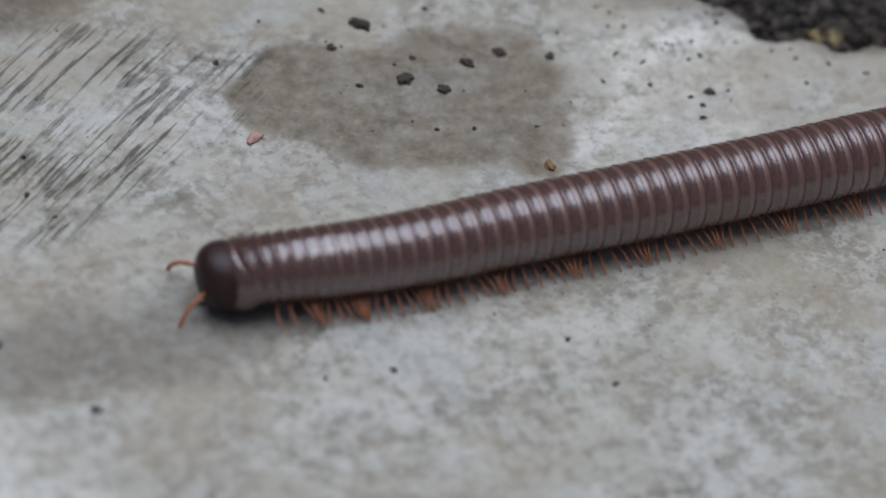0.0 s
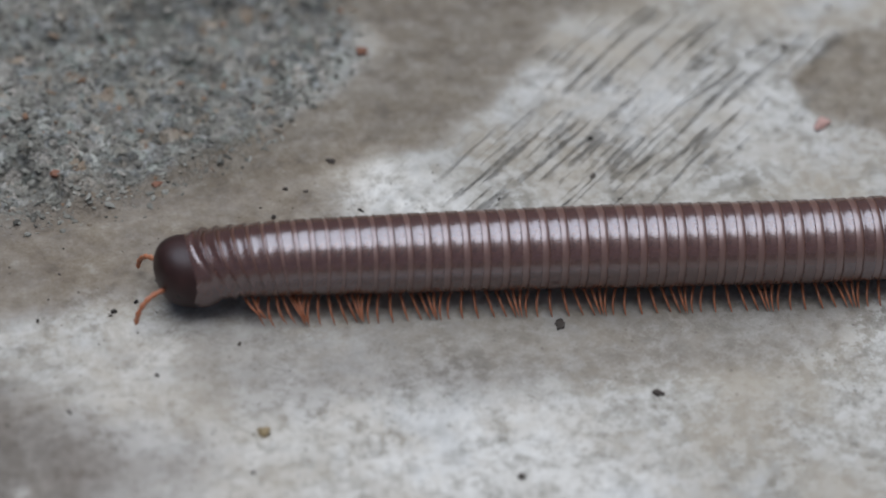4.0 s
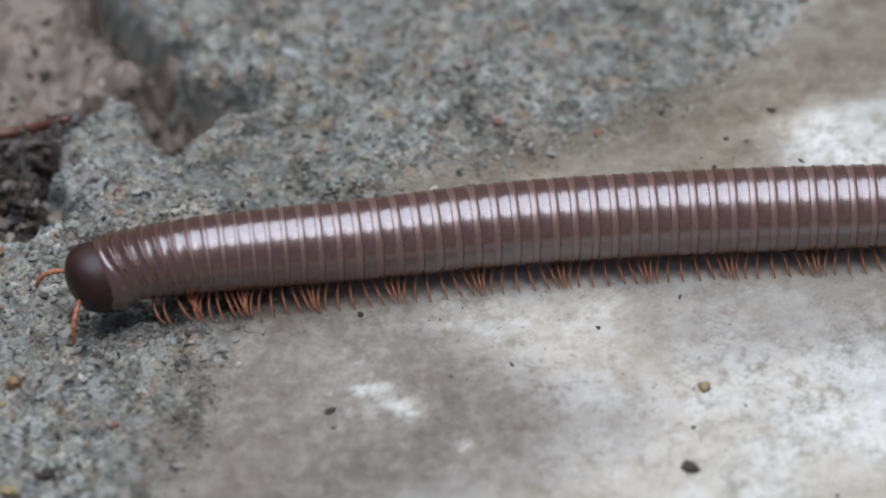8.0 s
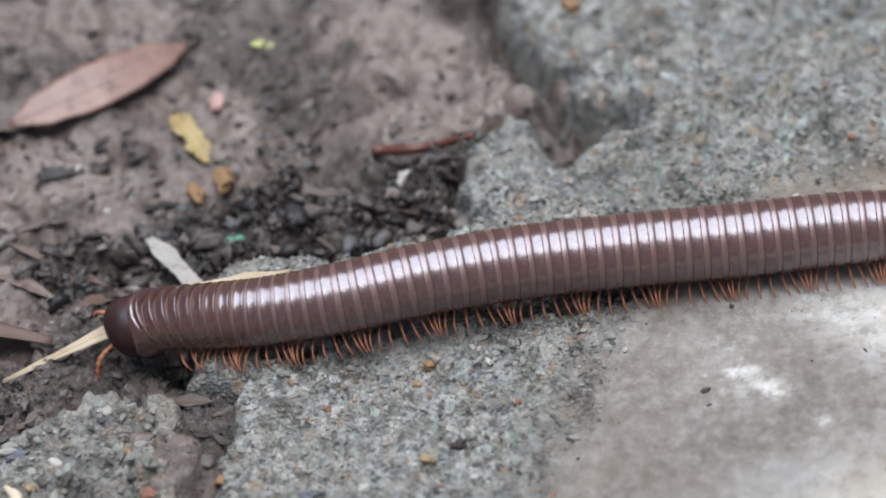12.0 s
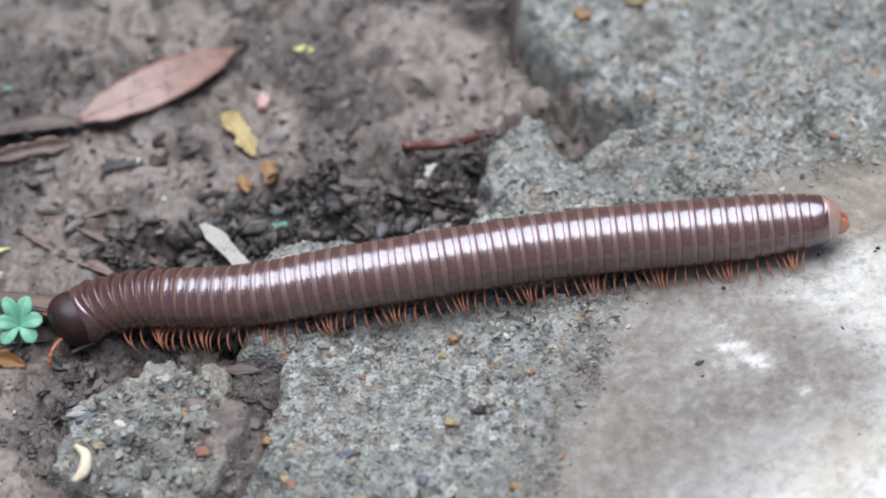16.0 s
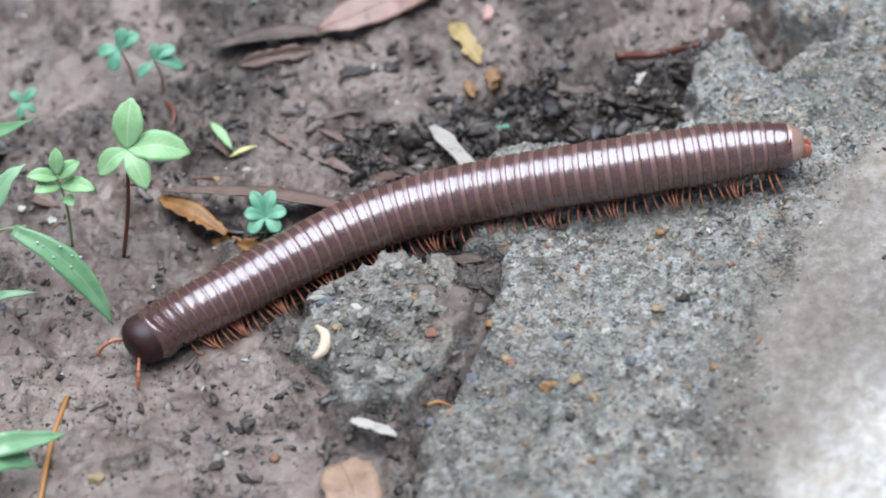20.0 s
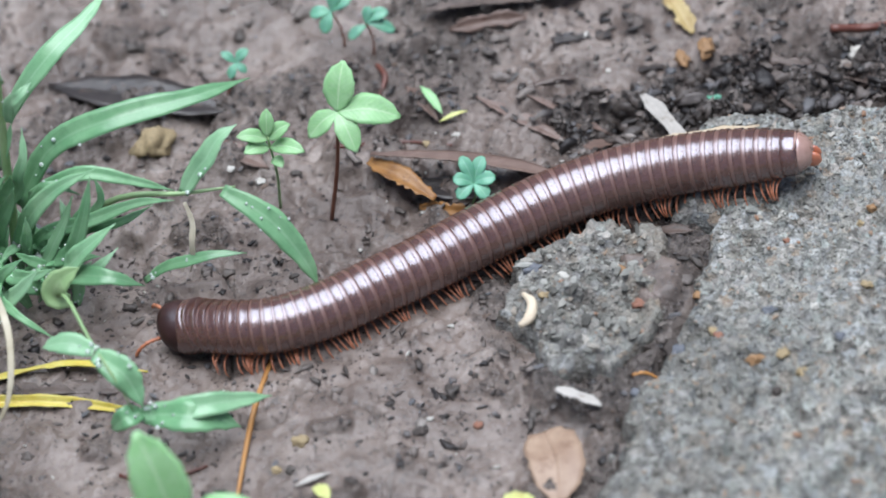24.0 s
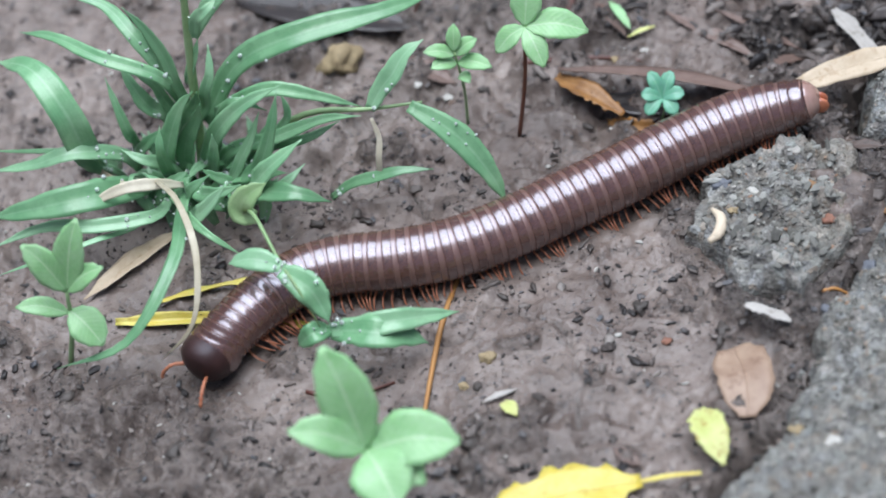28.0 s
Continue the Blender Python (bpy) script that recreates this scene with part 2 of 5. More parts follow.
def leaf_material(name, base, tip, vein, rough=0.42, sheer=0.25, blotch=None, sharp=16.0):
    """A leaf with a paler midrib and side veins, by the leaf's own length and width."""
    m = Nodes(name, rough, 0.45)
    uv = m.node("ShaderNodeSeparateXYZ", Vector=m.coord("UV")).outputs
    across = m.math("ABSOLUTE", m.math("SUBTRACT", uv[1], 0.5))
    tone = m.noise(160, 4)
    colour = m.mix(m.ramp(tone, (0.3, 0.0), (0.7, 1.0)), base, tip)
    ribs = m.math("SINE", m.math("MULTIPLY", m.math("SUBTRACT", uv[0], m.math("MULTIPLY", across, 0.5)), sharp * 4.0))
    colour = m.mix(m.ramp(ribs, (0.8, 0.0), (1.0, 0.16)), colour, vein)
    colour = m.mix(m.ramp(m.noise(420, 5, 0.7), (0.55, 0.0), (0.75, 0.35)), colour, tuple(0.55 * c for c in base))
    colour = m.mix(m.ramp(across, (0.015, 0.6), (0.045, 0.0)), colour, vein)
    if blotch:
        colour = m.mix(m.ramp(m.noise(240, 5, 0.7), (0.56, 0.0), (0.66, 0.85)), colour, blotch)
    m.bump(m.math("ADD", m.math("MULTIPLY", ribs, 0.3), m.math("MULTIPLY", m.noise(500, 3), 2.0)), 0.00006, 0.5)
    if sheer:
        m.bsdf.inputs["Subsurface Weight"].default_value = sheer
        m.bsdf.inputs["Subsurface Radius"].default_value = (0.001, 0.002, 0.0006)
    return m.done(colour)


def blade_material(name, base, tip, vein, rough=0.38):
    """A grass blade: fine lines along its length."""
    m = Nodes(name, rough, 0.5)
    uv = m.node("ShaderNodeSeparateXYZ", Vector=m.coord("UV")).outputs
    lines = m.math("SINE", m.math("MULTIPLY", uv[1], 60.0))
    across = m.math("ABSOLUTE", m.math("SUBTRACT", uv[1], 0.5))
    colour = m.mix(m.ramp(m.noise(120, 4), (0.35, 0.0), (0.7, 1.0)), base, tip)
    colour = m.mix(m.ramp(lines, (0.2, 0.0), (1.0, 0.05)), colour, vein)
    colour = m.mix(m.ramp(across, (0.02, 0.28), (0.06, 0.0)), colour, vein)
    colour = m.mix(m.ramp(m.noise(330, 5, 0.7), (0.5, 0.0), (0.7, 0.35)), colour, tuple(0.6 * c for c in base))
    colour = m.mix(m.ramp(m.random(), (0.0, 0.6), (0.5, 0.0)), colour, tuple(0.45 * c for c in base))
    colour = m.mix(m.ramp(m.random(), (0.6, 0.0), (1.0, 0.35)), colour, vein)
    m.bump(m.noise(300, 4), 0.0002, 0.5)
    return m.done(colour)


CONCRETE, MUD = concrete_material(), mud_material()
SHELL = shell_material("dark_brown_chitin", (0.07, 0.029, 0.018), (0.11, 0.049, 0.033), 0.23, 0.25, 1.0)
BAND = shell_material("pale_brown_chitin", (0.135, 0.068, 0.047), (0.185, 0.098, 0.073), 0.32, 0.2, 1.0)
HEAD = shell_material("black_brown_chitin", (0.025, 0.012, 0.01), (0.045, 0.02, 0.017), 0.42, 0.0, 0.22)
LEG = shell_material("orange_red_chitin", (0.34, 0.115, 0.055), (0.5, 0.21, 0.11), 0.42, 0.0, 0.3)
TAIL = shell_material("pinkish_chitin", (0.3, 0.17, 0.13), (0.4, 0.25, 0.2), 0.3)
VALVE = shell_material("orange_chitin", (0.4, 0.1, 0.03), (0.5, 0.16, 0.06), 0.4)
EYE = shell_material("eye_black", (0.01, 0.008, 0.008), (0.015, 0.012, 0.012), 0.4, 0.0, 0.2)
SOIL = grain_material("dark_soil", ((0.0, (0.016, 0.014, 0.014)), (0.4, (0.04, 0.033, 0.03)), (0.8, (0.085, 0.07, 0.062)), (1.0, (0.15, 0.127, 0.112))))
DRAB_LEAF = leaf_material("drab_rotting_leaf", (0.06, 0.043, 0.036), (0.125, 0.095, 0.08), (0.16, 0.12, 0.1), 0.45, 0.0, (0.04, 0.03, 0.025))
DEBRIS = grain_material("mixed_debris", ((0.0, (0.014, 0.012, 0.012)), (0.3, (0.035, 0.029, 0.026)), (0.52, (0.085, 0.068, 0.058)), (0.72, (0.155, 0.127, 0.11)), (0.84, (0.09, 0.098, 0.11)), (0.93, (0.13, 0.085, 0.06)), (1.0, (0.25, 0.22, 0.195))), 0.55, 700)
BLACK_CRUMB = grain_material("wet_black_crumbs", ((0.0, (0.014, 0.012, 0.013)), (0.35, (0.03, 0.025, 0.023)), (0.55, (0.065, 0.054, 0.048)), (0.75, (0.11, 0.09, 0.08)), (0.86, (0.09, 0.095, 0.105)), (0.93, (0.17, 0.145, 0.13)), (1.0, (0.27, 0.24, 0.215))), 0.42, 700)
PINK_TAN_LEAF = leaf_material("pinkish_tan_leaf", (0.24, 0.155, 0.105), (0.36, 0.26, 0.185), (0.3, 0.2, 0.14), 0.5, 0.0, (0.19, 0.115, 0.075))
CLOD = grain_material("mud_clod", ((0.0, (0.07, 0.06, 0.053)), (0.6, (0.15, 0.128, 0.114)), (1.0, (0.22, 0.19, 0.17))), 0.5)
BLACK_LEAF = leaf_material("rotten_black_leaf", (0.018, 0.015, 0.015), (0.05, 0.042, 0.038), (0.07, 0.055, 0.045), 0.32, 0.0, (0.12, 0.09, 0.07))
GRIT = grain_material("mixed_grit", ((0.0, (0.07, 0.068, 0.06)), (0.25, (0.15, 0.147, 0.13)), (0.6, (0.24, 0.24, 0.215)), (0.86, (0.34, 0.34, 0.31)), (0.92, (0.27, 0.22, 0.165)), (0.955, (0.25, 0.14, 0.085)), (0.975, (0.36, 0.34, 0.3)), (1.0, (0.44, 0.42, 0.38))), patch=0.2)
STONE_ORANGE = grain_material("orange_stone", ((0.0, (0.24, 0.135, 0.065)), (1.0, (0.31, 0.185, 0.09))), 0.6, patch=0.15)
STONE_TAN = grain_material("tan_stone", ((0.0, (0.3, 0.22, 0.12)), (1.0, (0.38, 0.3, 0.17))), 0.7)
STONE_WHITE = grain_material("white_chip", ((0.0, (0.42, 0.41, 0.37)), (1.0, (0.52, 0.5, 0.45))), 0.6, patch=0.1)
STONE_TEAL = grain_material("teal_chip", ((0.0, (0.1, 0.3, 0.2)), (1.0, (0.14, 0.36, 0.25))), 0.5, patch=0.1)
STONE_PINK = grain_material("pink_chip", ((0.0, (0.5, 0.3, 0.27)), (1.0, (0.55, 0.36, 0.32))), 0.6, patch=0.1)
STONE_RED = grain_material("brick_red_chip", ((0.0, (0.21, 0.1, 0.068)), (1.0, (0.27, 0.13, 0.085))), 0.7, patch=0.15)
STONE_BLUE = grain_material("slate_stone", ((0.0, (0.09, 0.1, 0.12)), (1.0, (0.16, 0.17, 0.19))), 0.6, patch=0.15)
SHELL_BIT = grain_material("cream_shell", ((0.0, (0.62, 0.52, 0.38)), (1.0, (0.68, 0.58, 0.44))), 0.4, patch=0.08)
RED_LEAF = leaf_material("fallen_red_brown_leaf", (0.17, 0.09, 0.068), (0.29, 0.18, 0.145), (0.36, 0.25, 0.21), 0.3, 0.0, (0.12, 0.06, 0.045))
TAN_LEAF = leaf_material("dry_tan_leaf", (0.4, 0.31, 0.2), (0.54, 0.45, 0.33), (0.46, 0.36, 0.25), 0.6, 0.0, (0.34, 0.24, 0.14))
BROWN_LEAF = leaf_material("dry_brown_leaf", (0.1, 0.063, 0.049), (0.18, 0.123, 0.1), (0.2, 0.14, 0.11), 0.45, 0.0, (0.07, 0.035, 0.025))
AMBER_LEAF = leaf_material("amber_leaf", (0.2, 0.09, 0.025), (0.34, 0.17, 0.05), (0.3, 0.16, 0.06), 0.45, 0.0, (0.08, 0.04, 0.02))
OCHRE_LEAF = leaf_material("ochre_leaf", (0.32, 0.23, 0.09), (0.46, 0.37, 0.18), (0.4, 0.32, 0.16), 0.5, 0.0, (0.2, 0.13, 0.05))
GREY_LEAF = leaf_material("bleached_leaf", (0.32, 0.3, 0.27), (0.43, 0.405, 0.37), (0.42, 0.4, 0.36), 0.7, 0.0, (0.22, 0.2, 0.17))
YELLOW_LEAF = leaf_material("yellow_leaf", (0.52, 0.41, 0.05), (0.64, 0.57, 0.16), (0.6, 0.5, 0.18), 0.45, 0.1, (0.45, 0.34, 0.05))
LIME_LEAF = leaf_material("yellow_green_leaf", (0.42, 0.46, 0.13), (0.55, 0.57, 0.24), (0.5, 0.52, 0.2), 0.45, 0.1, (0.32, 0.2, 0.05))
GREEN_LEAF = leaf_material("seedling_green", (0.2, 0.42, 0.17), (0.31, 0.52, 0.27), (0.42, 0.58, 0.36), 0.42, 0.15)
CLOVER_LEAF = leaf_material("blue_green_leaflet", (0.1, 0.3, 0.19), (0.16, 0.4, 0.27), (0.25, 0.46, 0.33), 0.42, 0.15)
GRASS = blade_material("grass_green", (0.125, 0.305, 0.14), (0.235, 0.44, 0.235), (0.38, 0.56, 0.38), 0.28)
STRAW = blade_material("straw", (0.42, 0.37, 0.25), (0.58, 0.54, 0.42), (0.62, 0.58, 0.47), 0.55)
STEM_GREEN = blade_material("stem_green", (0.22, 0.36, 0.15), (0.32, 0.46, 0.23), (0.36, 0.48, 0.28))
STEM_RED = blade_material("stem_red_brown", (0.2, 0.07, 0.04), (0.28, 0.11, 0.06), (0.26, 0.12, 0.07))
TWIG = blade_material("orange_twig", (0.42, 0.19, 0.05), (0.5, 0.27, 0.08), (0.46, 0.26, 0.1), 0.5)
DARK_TWIG = blade_material("dark_red_twig", (0.1, 0.03, 0.022), (0.16, 0.06, 0.04), (0.12, 0.05, 0.035), 0.4)
# Whitish base under part transmission paints the drops' bright sky glint.
DEW = Nodes("whitened_dew", 0.08).done((0.93, 1.0, 0.96), Transmission_Weight=0.6, IOR=1.33)


# ---- shared makers ----
def mesh_of(name, bm, material, smooth=True):
    me = bpy.data.meshes.new(name)
    bmesh.ops.recalc_face_normals(bm, faces=bm.faces)
    bm.to_mesh(me)
    bm.free()
    me.materials.append(material)
    me.shade_smooth() if smooth else me.shade_flat()
    return me


def part(name, bm, material, parent, label="", smooth=True):
    ob = new(name, mesh_of(name, bm, material, smooth))
    ob.parent = parent
    return tagged(ob, label)


def lattice(x, y, seed):
    """Smooth value noise, -1 to 1, at arrays x and y in cells."""
    table = np.random.RandomState(seed).rand(256, 256) * 2 - 1
    i, j = np.floor(x).astype(int), np.floor(y).astype(int)
    u, v = x - i, y - j
    u, v = u * u * (3 - 2 * u), v * v * (3 - 2 * v)
    a, b = table[i % 256, j % 256], table[(i + 1) % 256, j % 256]
    c, d = table[i % 256, (j + 1) % 256], table[(i + 1) % 256, (j + 1) % 256]
    return (a * (1 - u) + b * u) * (1 - v) + (c * (1 - u) + d * u) * v


def layers(x, y, size, octaves, seed, gain=0.5):
    """Summed noise whose largest forms are about size metres across."""
    total, strength = 0.0, 1.0
    for n in range(octaves):
        total = total + strength * lattice(x / size * 2**n + 7.3 * n, y / size * 2**n - 3.1 * n, seed + n)
        strength *= gain
    return total


def inside(x, y, corners):
    """How far points lie inside a closed outline, in metres: positive inside, negative outside."""
    near, odd = np.full(x.shape, 1e9), np.zeros(x.shape, bool)
    for (ax, ay), (bx, by) in zip(corners, corners[1:] + corners[:1]):
        dx, dy = bx - ax, by - ay
        k = np.clip(((x - ax) * dx + (y - ay) * dy) / (dx * dx + dy * dy), 0, 1)
        near = np.minimum(near, (x - ax - k * dx) ** 2 + (y - ay - k * dy) ** 2)
        cross = (ay > y) != (by > y)
        odd ^= cross & (x < ax + (y - ay) / (dy if dy else 1e-12) * dx)
    return np.sqrt(near) * np.where(odd, 1, -1)


def step(v, a, b):
    u = np.clip((v - a) / (b - a), 0, 1)
    return u * u * (3 - 2 * u)


def mm(*pairs):
    return [(a / 1000, b / 1000) for a, b in pairs]


def sheet(name, xs, ys, z, material, keep=None, masks=None):
    """A relief of the given heights over a grid, with its masks for the material."""
    nx, ny = len(xs), len(ys)
    gx, gy = np.meshgrid(xs, ys)
    ids = np.arange(nx * ny).reshape(ny, nx)
    quads = np.stack([ids[:-1, :-1], ids[:-1, 1:], ids[1:, 1:], ids[1:, :-1]], -1).reshape(-1, 4)
    verts = np.stack([gx, gy, z], -1).reshape(-1, 3)
    if keep is not None:
        quads = quads[keep.reshape(-1)[quads].any(1)]
        used, back = np.unique(quads, return_inverse=True)
        verts, quads = verts[used], back.reshape(-1, 4)
    else:
        used = np.arange(nx * ny)
    me = bpy.data.meshes.new(name)
    me.from_pydata(verts.tolist(), [], quads.tolist())
    for key, mask in (masks or {}).items():
        me.attributes.new(key, "FLOAT", "POINT").data.foreach_set("value", mask.reshape(-1)[used].astype(np.float32))
    me.materials.append(material)
    me.shade_smooth()
    return new(name, me)


def curve_points(points, count):
    """Points evenly along a smooth line through the given ones."""
    p = [Vector(q) for q in points]
    p = [2 * p[0] - p[1]] + p + [2 * p[-1] - p[-2]]
    fine = []
    for a, b, c, d in zip(p, p[1:], p[2:], p[3:]):
        for k in range(12):
            t = k / 12
            fine.append(0.5 * (2 * b + (c - a) * t + (2 * a - 5 * b + 4 * c - d) * t * t + (3 * b - a - 3 * c + d) * t**3))
    fine.append(p[-2])
    far = [0.0]
    for a, b in zip(fine, fine[1:]):
        far.append(far[-1] + (b - a).length)
    out, j = [], 0
    for n in range(count):
        want = far[-1] * n / (count - 1)
        while j < len(far) - 2 and far[j + 1] < want:
            j += 1
        span = max(far[j + 1] - far[j], 1e-9)
        out.append(fine[j].lerp(fine[j + 1], min(1.0, (want - far[j]) / span)))
    return out


def tube(points, radii, sides=8, count=10):
    """A round, tapered rod along a smooth line, closed at both ends."""
    bm = bmesh.new()
    uv = bm.loops.layers.uv.new("UVMap")
    line = curve_points(points, count)
    rings, across = [], None
    for n, p in enumerate(line):
        ahead = (line[min(n + 1, count - 1)] - line[max(n - 1, 0)]).normalized()
        across = across or (ahead.orthogonal().normalized())
        across = (across - ahead * across.dot(ahead)).normalized()
        other = ahead.cross(across)
        f = n / (count - 1) * (len(radii) - 1)
        k = min(int(f), len(radii) - 2)
        r = radii[k] + (radii[k + 1] - radii[k]) * (f - k)
        rings.append([bm.verts.new(p + r * (math.cos(a) * across + math.sin(a) * other)) for a in (2 * math.pi * s / sides for s in range(sides))])
    for n, (a, b) in enumerate(zip(rings, rings[1:])):
        for s in range(sides):
            f = bm.faces.new((a[s], a[(s + 1) % sides], b[(s + 1) % sides], b[s]))
            for loop, (i, j) in zip(f.loops, ((0, 0), (0, 1), (1, 1), (1, 0))):
                loop[uv].uv = ((n + i) / count, (s + j) / sides)
    bm.faces.new(rings[0][::-1])
    bm.faces.new(rings[-1])
    return bm


def blade(points, widths, up=(0, 0, 1), fold=0.25, thick=0.00025, count=14, cells=6, ragged=0.0, seed=0, curl=0.0, twist=0.0):
    """A leaf or grass blade: a strip along a smooth line, folded along its midrib, with a thickness."""
    bm = bmesh.new()
    uv = bm.loops.layers.uv.new("UVMap")
    rand = random.Random(seed)
    line = curve_points(points, count)
    sheets = ([], [])
    for n, p in enumerate(line):
        ahead = (line[min(n + 1, count - 1)] - line[max(n - 1, 0)]).normalized()
        side = ahead.cross(Vector(up))
        side = side.normalized() if side.length > 1e-6 else ahead.orthogonal().normalized()
        top = side.cross(ahead).normalized()
        spin = twist * n / (count - 1)
        side, top = side * math.cos(spin) + top * math.sin(spin), top * math.cos(spin) - side * math.sin(spin)
        f = n / (count - 1) * (len(widths) - 1)
        k = min(int(f), len(widths) - 2)
        u = f - k
        half = (widths[k] + (widths[k + 1] - widths[k]) * u * u * (3 - 2 * u)) / 2
        rows = ([], [])
        for c in range(cells + 1):
            v = c / cells * 2 - 1
            jag = 1 + (rand.uniform(-ragged, ragged) if abs(v) == 1 else 0)
            lift = half * (fold * abs(v) + curl * v * abs(v)) + rand.uniform(-1, 1) * ragged * 0.15 * half
            q = p + side * half * v * jag * (1 - 0.2 * fold * fold) + top * lift
            edge = 0.15 if abs(v) == 1 else 1.0
            rows[0].append(bm.verts.new(q + top * thick * 0.5 * edge))
            rows[1].append(bm.verts.new(q - top * thick * 0.5 * edge))
        sheets[0].append(rows[0])
        sheets[1].append(rows[1])

    def face(corners, places):
        f = bm.faces.new(corners)
        for loop, place in zip(f.loops, places):
            loop[uv].uv = place

    for n in range(count - 1):
        for c in range(cells):
            places = [((n + i) / (count - 1), (c + j) / cells) for i, j in ((0, 0), (0, 1), (1, 1), (1, 0))]
            for rows in sheets:
                face((rows[n][c], rows[n][c + 1], rows[n + 1][c + 1], rows[n + 1][c]), places)
        for c in (0, cells):
            a, b = sheets
            face((a[n][c], a[n + 1][c], b[n + 1][c], b[n][c]), [((n + i) / (count - 1), c / cells) for i in (0, 1, 1, 0)])
    for n in (0, count - 1):
        for c in range(cells):
            a, b = sheets
            face((a[n][c], a[n][c + 1], b[n][c + 1], b[n][c]), [(n / (count - 1), (c + j) / cells) for j in (0, 1, 1, 0)])
    return bm


def pebble(size, seed, levels=2, rough=0.25, flat=0.7):
    """A small uneven stone or crumb that rests with its underside a little below zero."""
    bm = bmesh.new()
    bmesh.ops.create_icosphere(bm, subdivisions=levels, radius=1.0)
    rand = random.Random(seed)
    shift = Vector((rand.uniform(0, 50), rand.uniform(0, 50), rand.uniform(0, 50)))
    stretch = Vector((size * rand.uniform(0.85, 1.25), size * rand.uniform(0.7, 1.0), size * flat))
    for v in bm.verts:
        k = 1 + rough * noise.noise(v.co * 1.3 + shift) + rough * 0.6 * noise.noise(v.co * 3.1 + shift)
        v.co = Vector((v.co.x * stretch.x, v.co.y * stretch.y, v.co.z * stretch.z)) * k
    return bm


def crumb_shape(levels):
    """The points and triangles of a small round crumb before it is made uneven."""
    bm = bmesh.new()
    bmesh.ops.create_icosphere(bm, subdivisions=levels, radius=1.0)
    bm.verts.ensure_lookup_table()
    points, tris = np.array([tuple(v.co) for v in bm.verts]), np.array([[v.index for v in f.verts] for f in bm.faces])
    bm.free()
    return points, tris


def scatter(name, spots, material, seed, rough=0.35, flat=1.0, levels=1):
    """Many loose crumbs in one mesh: rows of x, y, z and size."""
    rand = np.random.RandomState(seed)
    base, tris = crumb_shape(levels)
    spots = np.asarray(spots)
    n, k = len(spots), len(base)
    turn = rand.rand(n) * 6.283
    c, s = np.cos(turn)[:, None], np.sin(turn)[:, None]
    if levels > 1:
        ways = rand.randn(n, 6, 3) * 2.6
        uneven = np.cos(np.einsum("pv,nwv->npw", base, ways) + 6.283 * rand.rand(n, 1, 6)).mean(-1)[..., None]
    else:
        uneven = rand.rand(n, k, 1) * 2 - 1
    shape = base[None] * (1 + rough * uneven) * np.stack([1 + 0.9 * rand.rand(n) ** 2, 0.45 + 0.55 * rand.rand(n), 0.35 + 0.4 * rand.rand(n)], -1)[:, None]
    x, y = shape[..., 0] * c - shape[..., 1] * s, shape[..., 0] * s + shape[..., 1] * c
    verts = np.stack([x, y, shape[..., 2] * flat], -1) * spots[:, None, 3:4] + spots[:, None, :3]
    faces = (tris[None] + k * np.arange(n)[:, None, None]).reshape(-1, 3)
    me = bpy.data.meshes.new(name)
    me.from_pydata(verts.reshape(-1, 3).tolist(), [], faces.tolist())
    me.materials.append(material)
    if levels > 1 or material not in (GRIT, DEBRIS):
        me.shade_smooth()
    return new(name, me)


# ---- the slab, the mud and the broken lump ----
SLAB = mm((78, 150), (71, 138), (70, 128), (72, 120), (76, 113), (80, 108), (80, 100), (83, 96), (91, 96), (93, 91), (87, 87), (81, 84), (76, 86), (75, 93), (67, 97), (60, 92), (57, 84), (59, 74), (57, 67), (47, 68), (34, 65),
          (25, 65), (12, 66), (6, 64), (1, 55), (0, 42), (2, 33), (7, 30), (7, 22), (2, 11), (0, 2), (-4, -3), (-6, -15), (-10, -19), (-14, -30), (-19, -42), (-24, -53), (-30, -63), (-37, -71), (-45, -80), (-62, -105), (-95, -180), (-125, -300),
          (600, -300), (600, 30), (480, 48), (420, 63), (398, 70), (388, 71), (378, 77), (374, 86), (350, 110), (280, 150), (150, 180))
LUMP = mm((-37, 24), (-27, 26), (-19, 30), (-6, 31), (-4, 20), (-5, 3), (-8, -5), (-14, -9), (-18, -13), (-26, -13), (-32, -7), (-33, -3), (-36, 1), (-41, 8), (-39, 14))
TROWELLED = mm((202, 125), (196, 97), (184, 88), (170, 76), (144, 67), (119, 65), (100, 50), (90, 34), (82, 25), (77, 12), (70, -11), (64, -36), (60, -57),
               (50, -120), (30, -300), (600, -300), (600, 30), (480, 48), (378, 77), (340, 120), (220, 170))
SCRAPED = mm((197, 52), (218, 49), (242, 51), (268, 70), (279, 88), (262, 94), (246, 99), (226, 92), (206, 70))


